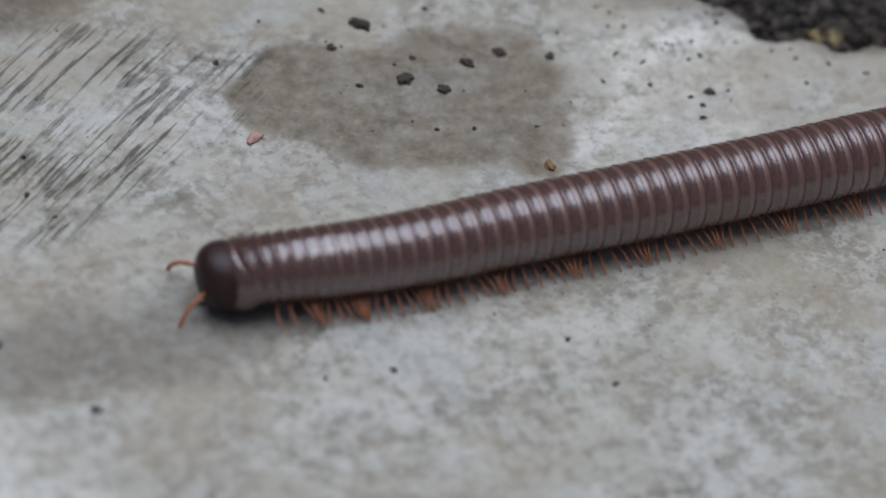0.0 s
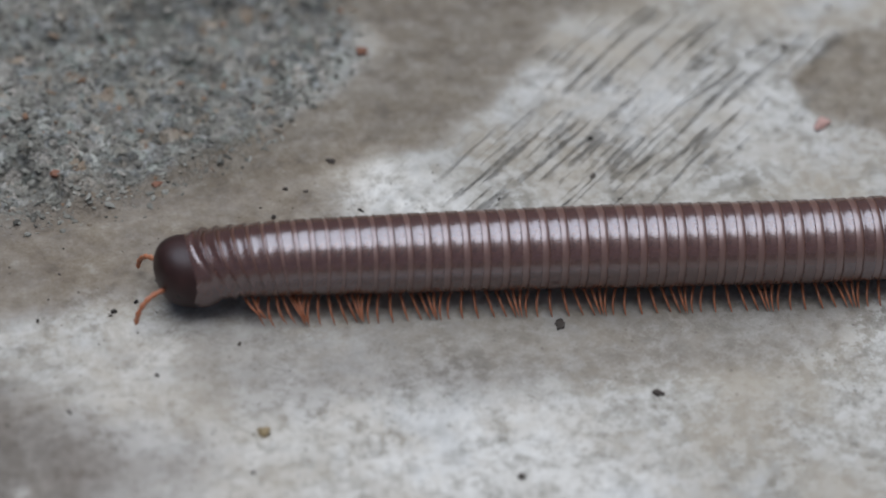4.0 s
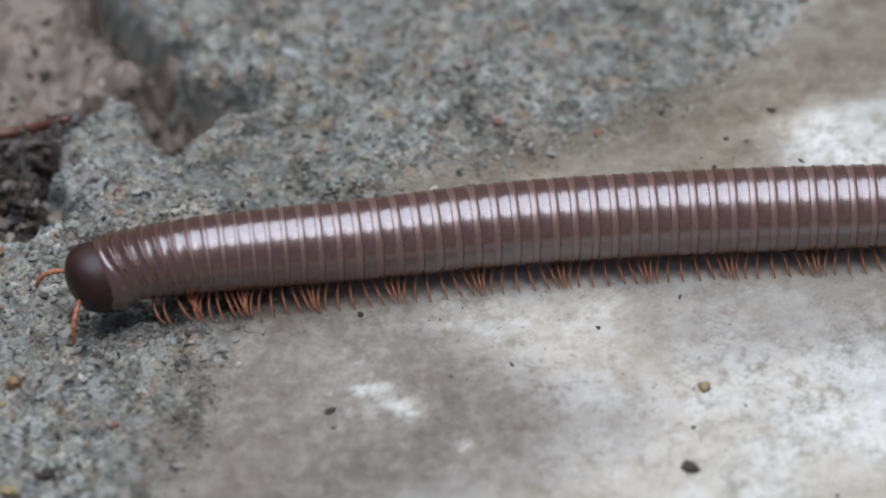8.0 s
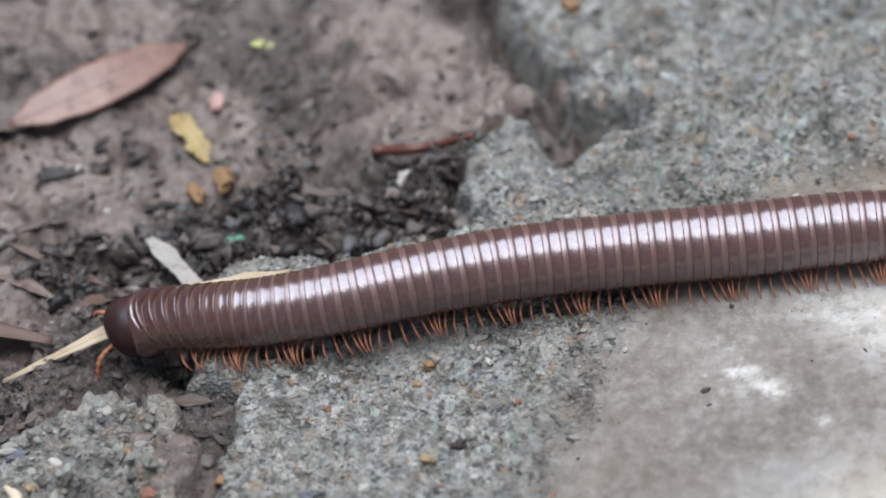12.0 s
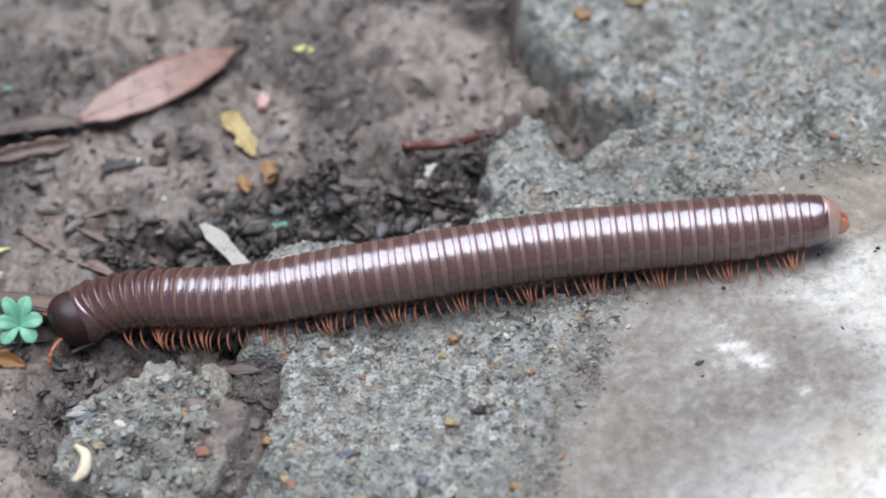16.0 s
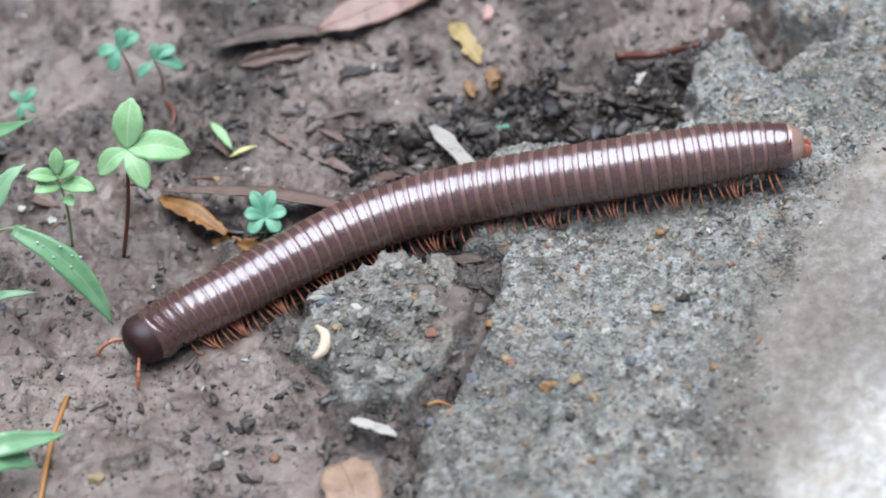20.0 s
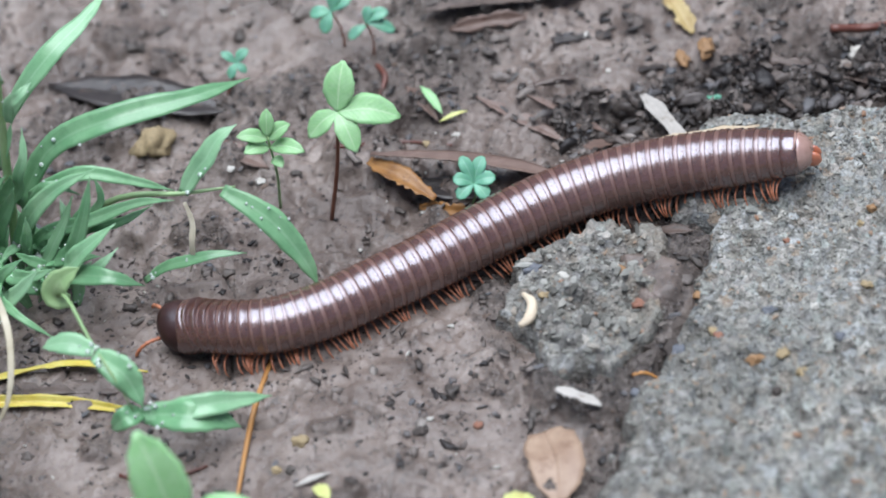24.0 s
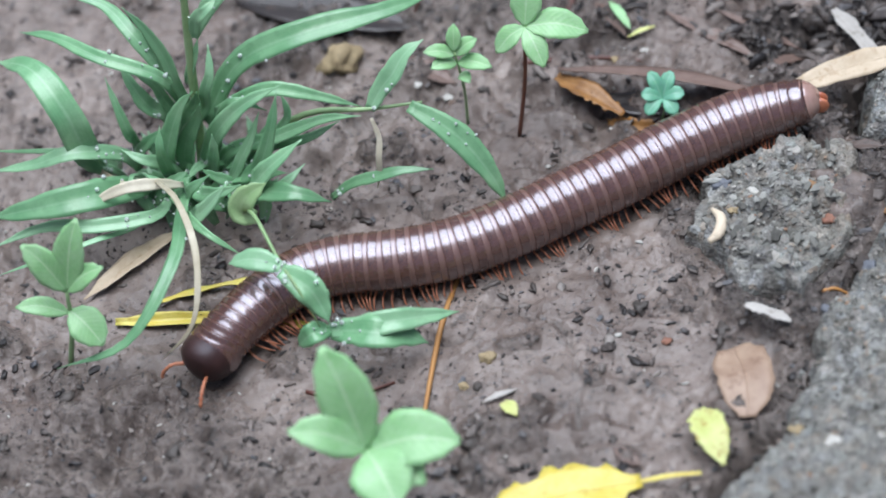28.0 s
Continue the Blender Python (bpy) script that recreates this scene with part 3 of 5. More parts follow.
def slab_height(x, y):
    """Height of the slab's top and its masks, by its plan."""
    wobble = 0.0022 * layers(x, y, 0.011, 4, 11, 0.65)
    edge = inside(x, y, SLAB) + wobble
    bare = 1 - step(inside(x, y, TROWELLED) + 0.004 * layers(x, y, 0.03, 3, 21), -0.006, 0.004)
    z = 0.0004 * layers(x, y, 0.05, 4, 31)
    grit = layers(x, y, 0.0036, 3, 41, 0.66)
    pits = step(layers(x, y, 0.016, 3, 51), 0.25, 0.9)
    z = z - bare * (0.0012 + 0.0022 * step(-x, -0.05, 0.0)) + bare * (0.0010 * layers(x, y, 0.008, 2, 46) + 0.0012 * grit * step(edge, 0.0, 0.005) + 0.0011 * layers(x, y, 0.022, 2, 61) - 0.0036 * pits)
    along, over = x * 0.75 + y * 0.66, y * 0.75 - x * 0.66
    scraped = step(inside(x, y, SCRAPED) + 0.006 * layers(x, y, 0.02, 2, 71), -0.006, 0.006)
    lines = lattice(along / 0.016, over / 0.0016, 81) + 0.8 * lattice(along / 0.007, over / 0.001, 82) + 0.5 * lattice(along / 0.03, over / 0.007, 83)
    cuts = step(lines, 0.1, 1.0) * scraped
    z = z - 0.0003 * cuts + 0.0001 * lines * scraped
    z = z - 0.004 * step(-edge, -0.006, 0.0) ** 2 - 0.02 * step(-edge, -0.0012, 0.0035)
    return z, edge, bare, scraped


def stains(x, y):
    """Brown dirty stains, darker patches, some damp, and a soft shadow painted on the slab."""
    soft = 0.005 * layers(x, y, 0.025, 4, 91)
    brown = step(inside(x, y, mm((145, 68), (171, 66), (185, 68), (203, 68), (216, 82), (223, 94), (221, 104), (250, 112), (195, 135), (197, 98), (184, 88), (169, 77))) + soft, -0.004, 0.004)
    pool = step(inside(x, y, mm((268, 78), (280, 89), (305, 91), (330, 86), (338, 72), (329, 62), (319, 48), (300, 51), (286, 55), (280, 64), (270, 71))) + soft, -0.003, 0.003)
    heart = step(inside(x, y, mm((290, 75), (302, 84), (321, 79), (316, 66), (294, 64))) + soft, -0.006, 0.008)
    bare_rim = step(inside(x, y, mm((92, 44), (120, 62), (150, 72), (188, 70), (184, 52), (150, 43), (112, 38))) + soft, -0.006, 0.008)
    rim = step(inside(x, y, mm((90, 36), (112, 28), (128, 13), (138, 2), (114, -8), (92, -22), (60, -60), (52, -50), (60, -11), (68, 10), (76, 25))) + soft, -0.013, 0.01)
    # Dark band below the body's path: soft shadow painted in with staining.
    under = step(inside(x, y, mm((138, 29), (177, 28), (216, 28), (255, 28), (262, 20), (244, 8), (194, 8), (160, 14))) + soft, -0.006, 0.006)
    far = step(inside(x, y, mm((340, 95), (365, 83), (397, 67), (440, 52), (440, 130), (345, 130))) + soft, -0.005, 0.004)
    # A patch of slab that is darker and greyer.
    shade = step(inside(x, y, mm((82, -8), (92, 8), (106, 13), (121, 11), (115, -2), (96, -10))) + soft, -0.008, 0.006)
    spots = np.maximum.reduce([np.exp(-(((x - a) ** 2 + (y - b) ** 2) / r**2)) for a, b, r in ((0.142, 0.026, 0.008), (0.135, 0.017, 0.006), (0.101, 0.016, 0.008), (0.107, 0.01, 0.005), (0.115, -0.001, 0.004), (0.193, 0.059, 0.008), (0.185, 0.066, 0.012), (0.232, 0.085, 0.014), (0.36, 0.06, 0.02))])
    spots = spots * (0.35 + 0.65 * step(layers(x, y, 0.006, 4, 95, 0.75), -0.3, 0.4))
    clean = step(inside(x, y, mm((118, 27), (150, 25), (200, 14), (235, -20), (250, -80), (74, -80), (86, -35), (108, -14), (127, 2))) + 2 * soft, -0.012, 0.012)
    chalk = step(inside(x, y, mm((336, 88), (374, 83), (369, 57), (344, 47), (326, 52), (338, 70))) + 2 * soft, -0.008, 0.01)
    pale = np.maximum.reduce([spots, 0.75 * clean, chalk])
    stain = np.maximum.reduce([brown, 0.85 * pool * (1 - 0.6 * heart), bare_rim * 0.45, far * 0.35])
    # All darker areas together, damp or only darker in colour.
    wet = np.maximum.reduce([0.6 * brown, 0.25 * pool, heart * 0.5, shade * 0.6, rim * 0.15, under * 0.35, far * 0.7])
    damp = step(0.034 - inside(x, y, SLAB) + soft, -0.01, 0.01) * step(-y, -0.012, 0.012) * step(0.02 - x, -0.02, 0.02)
    wet = np.maximum(wet, 0.5 * damp)
    brown_tint = np.maximum.reduce([0.95 * rim, 0.85 * bare_rim, 0.45 * under])
    brown_tint, wet = brown_tint * (1 - 0.9 * spots), wet * (1 - 0.8 * spots)
    return stain, wet, pale, brown_tint


def build_slab():
    xs = np.concatenate([np.arange(-0.12, 0.0, 0.004), np.arange(0.0, 0.13, 0.00065), np.arange(0.13, 0.42, 0.0008), np.linspace(0.42, 0.6, 24)])
    xs = np.sort(np.unique(np.concatenate([xs, np.arange(-0.06, 0.0, 0.00065)]).round(6)))
    ys = np.concatenate([np.linspace(-0.3, -0.1, 22), np.arange(-0.098, 0.16, 0.00075), np.linspace(0.162, 0.2, 12)])
    x, y = np.meshgrid(xs, ys)
    z, edge, bare, scraped = slab_height(x, y)
    stain, wet, pale, brown_tint = stains(x, y)
    slab = sheet("pavement", xs, ys, z, CONCRETE, edge > -0.008, dict(rough=bare, stain=stain, wet=wet, pale=pale, groove=scraped, brown_tint=brown_tint))
    tagged(slab, "weathered grey concrete slab with a crumbling gritty edge", "concrete slab", kind="structure")


def mud_height(x, y):
    z = -0.0108 + 0.005 * step(y, 0.075, 0.15) - 0.004 * step(-y, 0.02, 0.12) * step(-x, 0.0, 0.1) * 0.5
    z = z + 0.0022 * layers(x, y, 0.04, 3, 101) + (0.0007 + 0.0011 * step(layers(x, y, 0.05, 2, 115), -0.2, 0.6)) * layers(x, y, 0.008, 4, 111, 0.66)
    ridge = step(inside(x, y, mm((9, 66), (24, 68), (50, 68), (58, 78), (72, 92), (62, 96), (40, 92), (20, 90), (2, 82), (-28, 76), (-28, 62))) + 0.004 * layers(x, y, 0.02, 3, 121), -0.006, 0.004)
    shore = step(inside(x, y, SLAB), -0.012, -0.002) * step(-y, -0.06, -0.03)
    humus = step(layers(x, y, 0.028, 4, 161), 0.05, 0.6) * step(y, 0.045, 0.075)
    low = step(inside(x, y, mm((-215, -40), (-165, -22), (-125, -45), (-118, -95), (-240, -100))), -0.01, 0.01)
    clods = layers(x, y, 0.011, 3, 131)
    # Dark soil by the lump; the left strip paints the lump's shadow.
    nook = step(inside(x, y, mm((-42, 40), (-26, 52), (0, 58), (4, 40), (-6, 34), (-20, 33), (-36, 28), (-41, 15), (-43, 6), (-36, -2), (-40, -6), (-49, 4), (-48, 26))) + 0.005 * layers(x, y, 0.018, 3, 133), -0.004, 0.004)
    debris = np.maximum.reduce([ridge, 0.8 * shore, 0.72 * humus, 0.5 * step(clods, 0.35, 0.8), 0.5 * low, 0.85 * nook])
    z = z + (ridge + 1.2 * low + 0.6 * humus) * (0.0012 + 0.0034 * clods) + 0.0014 * step(clods, 0.3, 0.9)
    lumpy = np.maximum(low, 0.5 * step(layers(x, y, 0.06, 2, 135), 0.1, 0.6))
    z = z + lumpy * (0.0035 * (0.45 - np.abs(layers(x, y, 0.010, 3, 136, 0.6))))
    cracks = step(0.12 - np.abs(layers(x, y, 0.045, 3, 141)), 0.09, 0.12) * step(layers(x, y, 0.09, 2, 151), 0.1, 0.4)
    z = z - 0.003 * cracks
    hollows = step(layers(x, y, 0.014, 3, 171), 0.3, 0.8) * np.maximum(humus, ridge)
    z = z - 0.0042 * hollows
    # Hollows are darkened in colour too, as if shaded.
    debris = np.maximum(debris, hollows)
    brink = np.maximum(step(inside(x, y, SLAB), -0.007, -0.001) * step(np.abs(y - 0.013), 0.014, 0.02), 0.35 * step(inside(x, y, LUMP), -0.005, -0.001))
    dug = brink * step(layers(x, y, 0.022, 3, 181), -0.35, 0.3)
    holes = ((0.086, 0.093, 0.006), (0.077, 0.089, 0.004), (0.026, 0.067, 0.005), (0.055, 0.07, 0.006), (-0.02, 0.034, 0.005), (0.07, 0.122, 0.005))
    dug = np.maximum.reduce([dug] + [np.exp(-(((x - a) ** 2 + (y - b) ** 2) / r**2)) for a, b, r in holes])
    fill = step(inside(x, y, mm((-14, 21), (-5, 21), (3, 18), (3, 8), (-2, 2), (-10, 6))), -0.003, 0.002)
    z = z * (1 - fill) + fill * (-0.0026 + 0.0006 * layers(x, y, 0.008, 3, 241))
    seam = step(inside(x, y, mm((-6, 24), (-5, 32), (3, 36), (9, 31), (9, 21), (3, 19), (0, 4), (-4, -4), (-6, -14), (-10, -22), (-20, -24), (-32, -19), (-36, -8), (-30, -8), (-24, -12), (-17, -11), (-8, -4), (-6, 3), (1, 8), (2, 19))), -0.003, 0.002)
    z = z * (1 - seam) + seam * (-0.0076 + 0.0018 * clods)
    # The seam takes the black tone in place of a shadowed hole.
    debris = np.maximum(debris * (1 - fill), seam)
    dug = dug * (1 - fill) * (1 - seam)
    z = z - 0.011 * dug
    # Dug gaps get the dark tone as well, shade put into the colour.
    debris = np.maximum(debris, dug)
    z = z + debris * 0.0016 * layers(x, y, 0.0052, 3, 191, 0.7)
    return z, np.clip(debris + 0.7 * cracks, 0, 1)


def build_ground():
    grow = np.array([0.02, 0.05, 0.1, 0.25, 0.6, 1.5, 4, 10, 30, 80])
    xs = np.concatenate([-0.27 - grow[::-1], np.arange(-0.27, 0.13, 0.0008), np.arange(0.13, 0.56, 0.006), 0.56 + grow])
    ys = np.concatenate([-0.15 - grow[::-1], np.arange(-0.15, 0.19, 0.0008), 0.19 + grow])
    x, y = np.meshgrid(xs, ys)
    z, debris = mud_height(x, y)
    fade = 1 - step(np.maximum(np.abs(x), np.abs(y)), 0.28, 0.7)
    z, debris = -0.0108 + (z + 0.0108) * fade, debris * fade
    ground = sheet("ground", xs, ys, z, MUD, None, dict(debris=debris))
    tagged(ground, "damp brown mud with dark crumbs and cracks", "mud", kind="structure")


def mud_z(x, y):
    return float(mud_height(np.array([x]), np.array([y]))[0][0])


def slab_z(x, y):
    return float(slab_height(np.array([x]), np.array([y]))[0][0])


def support_z(x, y):
    return max(mud_z(x, y), slab_z(x, y))


def lump_height(x, y):
    edge = inside(x, y, LUMP) + 0.0024 * layers(x, y, 0.009, 4, 201, 0.7)
    z = -0.0032 + 0.0022 * layers(x, y, 0.018, 3, 211) + 0.0019 * layers(x, y, 0.005, 3, 221, 0.7) * step(edge, 0.0, 0.004)
    return z - 0.0016 * step(-edge, -0.005, 0.0) - 0.013 * step(-edge, -0.0006, 0.0024), edge


def build_lump():
    """The broken piece of concrete that lies in the mud beside the slab."""
    xs, ys = np.arange(-0.05, 0.01, 0.0006), np.arange(-0.026, 0.042, 0.0006)
    x, y = np.meshgrid(xs, ys)
    z, edge = lump_height(x, y)
    one = np.ones(x.shape)
    lump = sheet("concrete_lump", xs, ys, z, CONCRETE, edge > -0.008, dict(rough=one, stain=0.35 * step(x + 0.004 * layers(x, y, 0.02, 2, 231), -0.016, -0.006) * step(y, -0.008, 0.01), wet=0 * one, pale=0 * one, groove=0 * one, brown_tint=0.3 * one))
    global LUMP_OB
    LUMP_OB = tagged(lump, "broken gritty concrete lump lying in the mud", "concrete lump")


build_ground()
build_slab()
build_lump()


# ---- loose things on the ground ----
def v3(x, y, z):
    return Vector((x / 1000, y / 1000, z / 1000))


def chip(name, x, y, size, material, label, category, flat=0.6, seed=1, on=None, group=""):
    """A single stone, crumb or chip, x and y in mm, resting on what lies under it."""
    heap = 0.0016 if -5 < x < 70 and 70 < y < 95 else 0.0
    z = (support_z(x / 1000, y / 1000) if on is None else on / 1000) + size * flat * 0.2 / 1000 + heap
    ob = new(name, mesh_of(name, pebble(0.72 * size / 1000, seed, 3, 0.6, flat), material))
    ob.matrix_world = Matrix.Translation((x / 1000, y / 1000, z)) @ pose(0, 0, 0, 0, 0, seed * 47)
    return tagged(ob, label, category, group or ("dark crumbs lying about" if category == "crumb" else "coloured stones lying about"))


def lying(name, a, b, width, material, label, category, lift=1.0, bow=1.5, fold=0.2, ragged=0.06, seed=1, shape=(0.1, 0.75, 1.0, 0.7, 0.05), up=(0, 0, 1), curl=0.0, sag=0.0):
    """A fallen leaf between two places in mm, resting on the ground at both ends."""
    za, zb = (1000 * support_z(p[0] / 1000, p[1] / 1000) for p in (a, b))
    mid = ((a[0] + b[0]) / 2 + sag * (a[1] - b[1]) * 0.1, (a[1] + b[1]) / 2 + sag * (b[0] - a[0]) * 0.1, (za + zb) / 2 + lift + bow)
    bm = blade([v3(a[0], a[1], za + lift), v3(*mid), v3(b[0], b[1], zb + lift)], [width * k / 1000 for k in shape], up, fold, 0.0003, 22, 8, ragged, seed, curl)
    ob = new(name, mesh_of(name, bm, material))
    if width > 3.9:
        rib = [v3(a[0], a[1], za + lift + 0.12), v3(mid[0], mid[1], mid[2] + 0.12), v3(b[0], b[1], zb + lift + 0.12)]
        part("midrib", tube(rib, [width / 40000, width / 45000, width / 80000], 6, 16), material, ob, "raised midrib of the leaf")
    return tagged(ob, label, category)


def build_litter():
    red = lying("fallen_leaf", (-32, 111), (5, 131), 11.0, RED_LEAF, "fallen pinkish-brown leaf lying on the mud", "leaf", 2.0, 1.5, 0.18, 0.03, 3, (0.15, 0.75, 1.0, 0.95, 0.7, 0.12), (0.0, -0.35, 1), 0.0, -0.5)
    lying("fallen_leaf", (-36, 43), (21, 56.5), 6.6, TAN_LEAF, "long dry tan leaf lying across the broken slab edge", "leaf", 0.9, 0.5, 0.15, 0.1, 4, (0.12, 0.22, 0.4, 0.95, 1.0, 0.7, 0.08), (0, -0.3, 1), 0.0, 0.35)
    lying("fallen_leaf", (-71, 60), (-26, 50), 8.0, BROWN_LEAF, "curled dark brown dry leaf on the mud", "leaf", 3.4, 1.6, 0.35, 0.06, 5, (0.25, 0.7, 0.95, 1.0, 0.6), (0, 0.5, 1))
    lying("fallen_leaf", (-71.5, 60), (-56, 47), 5.6, AMBER_LEAF, "curled amber-brown leaf with a torn edge", "leaf", 1.6, 1.4, 0.3, 0.25, 6, (0.35, 0.8, 1.0, 0.7, 0.3), (0.5, -0.9, 0.8), 0.4)
    # Black strip added for the dark, shaded hollow beneath the curled leaf.
    lying("leaf_scrap", (-66, 55), (-40, 47.5), 7.0, BLACK_LEAF, "black strip standing in for the shaded hollow under the curled leaf", "leaf", 0.3, 0.2, 0.2, 0.1, 61)
    lying("fallen_leaf", (-60, 48.5), (-46, 42), 4.2, AMBER_LEAF, "torn lip of a curled brown leaf", "leaf", 1.0, 1.0, 0.3, 0.4, 62, (0.3, 0.9, 0.6, 1.0, 0.3), (0.1, -0.9, 0.8))
    lying("fallen_leaf", (-58, 108), (-31, 110), 8.0, DRAB_LEAF, "drab grey-brown leaf curled on the mud", "leaf", 2.4, 1.2, 0.35, 0.15, 64, (0.2, 0.7, 0.9, 1.0, 0.5), (0, 0.3, 1))
    lying("leaf_scrap", (-52, 103), (-33, 104), 4.0, BROWN_LEAF, "drooping lip of a drab curled leaf", "leaf", 1.0, 0.8, 0.3, 0.25, 65, (0.3, 0.9, 0.8, 1.0, 0.3), (0.1, -0.8, 0.8))
    lying("fallen_leaf", (-6, 78), (5, 60), 4.4, GREY_LEAF, "bleached grey narrow dry leaf", "leaf", 1.8, 1.0, 0.3, 0.07, 7, (0.4, 1.0, 0.8, 0.9, 0.1))
    lying("fallen_leaf", (-46, 80), (-24, 64), 4.0, BROWN_LEAF, "narrow purplish-brown dry leaf", "leaf", 0.8, 0.5, 0.2, 0.12, 8)
    lying("fallen_leaf", (-34, 77), (-14, 70), 2.6, BROWN_LEAF, "thin dark brown leaf strip", "leaf", 0.6, 0.4, 0.2, 0.12, 9)
    lying("fallen_leaf", (-151, 97), (-103, 82), 13.0, BLACK_LEAF, "long dark brown rotting leaf", "leaf", 0.9, 0.6, 0.15, 0.1, 10)
    lying("fallen_leaf", (1, 111), (7, 98), 5.4, OCHRE_LEAF, "small crumpled yellow-brown leaf", "leaf", 1.2, 0.8, 0.5, 0.25, 11, (0.4, 1.0, 0.8, 0.9, 0.2))
    lying("fallen_leaf", (-63, 86), (-55, 73), 3.6, BROWN_LEAF, "small black-brown curled leaf", "leaf", 1.2, 1.0, 0.6, 0.15, 12)
    lying("leaf_scrap", (-59, 82), (-54, 74), 2.6, GREEN_LEAF, "pale green scrap of leaf", "leaf", 2.4, 0.8, 0.3, 0.1, 13)
    lying("leaf_scrap", (-55, 73), (-48, 75), 1.5, LIME_LEAF, "narrow yellow-green leaf scrap", "leaf", 1.2, 0.5, 0.2, 0.1, 14)
    lying("fallen_leaf", (-32, -26), (-29.5, -47), 12.4, PINK_TAN_LEAF, "tan dry rounded leaf with a dark spot", "leaf", 1.4, 2.0, 0.1, 0.05, 15, (0.6, 0.95, 1.0, 0.98, 0.8, 0.3), (-0.2, -0.2, 1), 0.25, 0.6)
    lying("fallen_leaf", (-40, -45), (-35, -60), 8.0, LIME_LEAF, "small yellow-green fallen leaf", "leaf", 3.4, 2.0, 0.25, 0.1, 16, (0.35, 0.95, 1.0, 0.7, 0.15))
    lying("fallen_leaf", (-87, -69), (-53, -62), 14.5, YELLOW_LEAF, "bright yellow fallen leaf with toothed edge", "leaf", 1.8, 1.5, 0.18, 0.22, 17, (0.3, 0.85, 1.0, 0.85, 0.25))
    lying("leaf_stalk", (-54, -62), (-40, -61), 1.4, YELLOW_LEAF, "thin yellow stalk of the fallen leaf", "leaf stalk", 1.6, 0.6, 0.1, 0.0, 18, (0.8, 1.0, 0.9, 0.7))
    lying("fallen_leaf", (-173, -5), (-115, -14), 3.8, YELLOW_LEAF, "long narrow yellow leaf folded on the mud", "leaf", 0.8, 0.3, 0.6, 0.12, 19, (0.5, 1.0, 0.85, 0.75, 0.5, 0.05), (0, -0.35, 1), 0.0, 0.5)
    lying("fallen_leaf", (-165, -1), (-122, -2), 3.4, YELLOW_LEAF, "torn yellow leaf strip with a ragged edge", "leaf", 1.8, 0.6, 0.3, 0.45, 20, (0.3, 0.9, 0.6, 1.0, 0.7, 0.1), (0, 0.4, 1), 0.0, 0.9)
    lying("leaf_scrap", (-163, -3.5), (-126, -5), 5.0, DRAB_LEAF, "brown rotten part of the yellow leaf", "leaf", 0.3, 0.3, 0.1, 0.15, 63, (0.4, 0.9, 1.0, 0.8, 0.3), (0, 0, 1), 0.0, 0.5)
    lying("fallen_leaf", (-181, 3), (-158, 22), 5.2, TAN_LEAF, "narrow amber-tan dry leaf", "leaf", 1.2, 1.0, 0.3, 0.06, 21)
    lying("leaf_scrap", (-29, -19), (-19, -23), 2.8, GREY_LEAF, "white bleached leaf scrap", "leaf", 1.2, 0.4, 0.2, 0.2, 22, (0.5, 1.0, 0.8, 1.0, 0.4))
    lying("leaf_scrap", (-88, -38), (-80, -35.5), 1.7, GREY_LEAF, "thin white bleached leaf scrap", "leaf", 0.8, 0.4, 0.2, 0.15, 23)
    lying("leaf_scrap", (-83, -39), (-80, -44), 3.4, LIME_LEAF, "small yellow-green leaf scrap", "leaf", 0.8, 0.5, 0.3, 0.2, 24, (0.5, 1.0, 0.9, 0.3))
    lying("leaf_scrap", (-59, -53), (-53, -57), 3.8, BROWN_LEAF, "small brown leaf scrap", "leaf", 0.6, 0.3, 0.2, 0.15, 25)
    lying("leaf_scrap", (-5, 31), (4, 28), 3.6, DRAB_LEAF, "drab olive-brown leaf scrap in the crack", "leaf", 1.0, 0.3, 0.3, 0.15, 26)
    lying("leaf_scrap", (18, 126), (23, 124.5), 2.2, LIME_LEAF, "tiny yellow-green leaf scrap", "leaf", 0.8, 0.3, 0.2, 0.1, 27)
    lying("leaf_scrap", (-110, 70), (-96, 64), 6.0, BROWN_LEAF, "reddish-brown leaf scrap on the mud", "leaf", 0.6, 0.4, 0.2, 0.2, 28)
    lying("leaf_scrap", (-22, 58), (-12, 70), 4.0, BROWN_LEAF, "dark brown leaf scrap", "leaf", 0.6, 0.4, 0.3, 0.15, 29)
    rand = random.Random(77)
    for n in range(24):
        x, y, turn, long = rand.uniform(-62, 46), rand.uniform(64, 100), rand.uniform(-0.9, 0.5), rand.uniform(5, 15)
        ends = ((x, y), (x + long * math.cos(turn), y + long * math.sin(turn)))
        if max(float(inside(np.array([a / 1000]), np.array([b / 1000]), SLAB)[0]) for a, b in ends) > -0.002:
            continue
        black = n % 3 > 0
        lying("leaf_scrap", *ends, rand.uniform(1.4, 3.8), BLACK_LEAF if black else DRAB_LEAF, "black rotten leaf strip in the mud" if black else "narrow brown dry leaf strip", "leaf", rand.uniform(0.2, 0.8), rand.uniform(-0.3, 0.8), rand.uniform(-0.15, 0.15), 0.3, 100 + n, tuple(rand.uniform(0.35, 1.0) for _ in range(6)), (rand.uniform(-0.4, 0.4), rand.uniform(-0.5, 0.3), 1), rand.uniform(-0.3, 0.3))
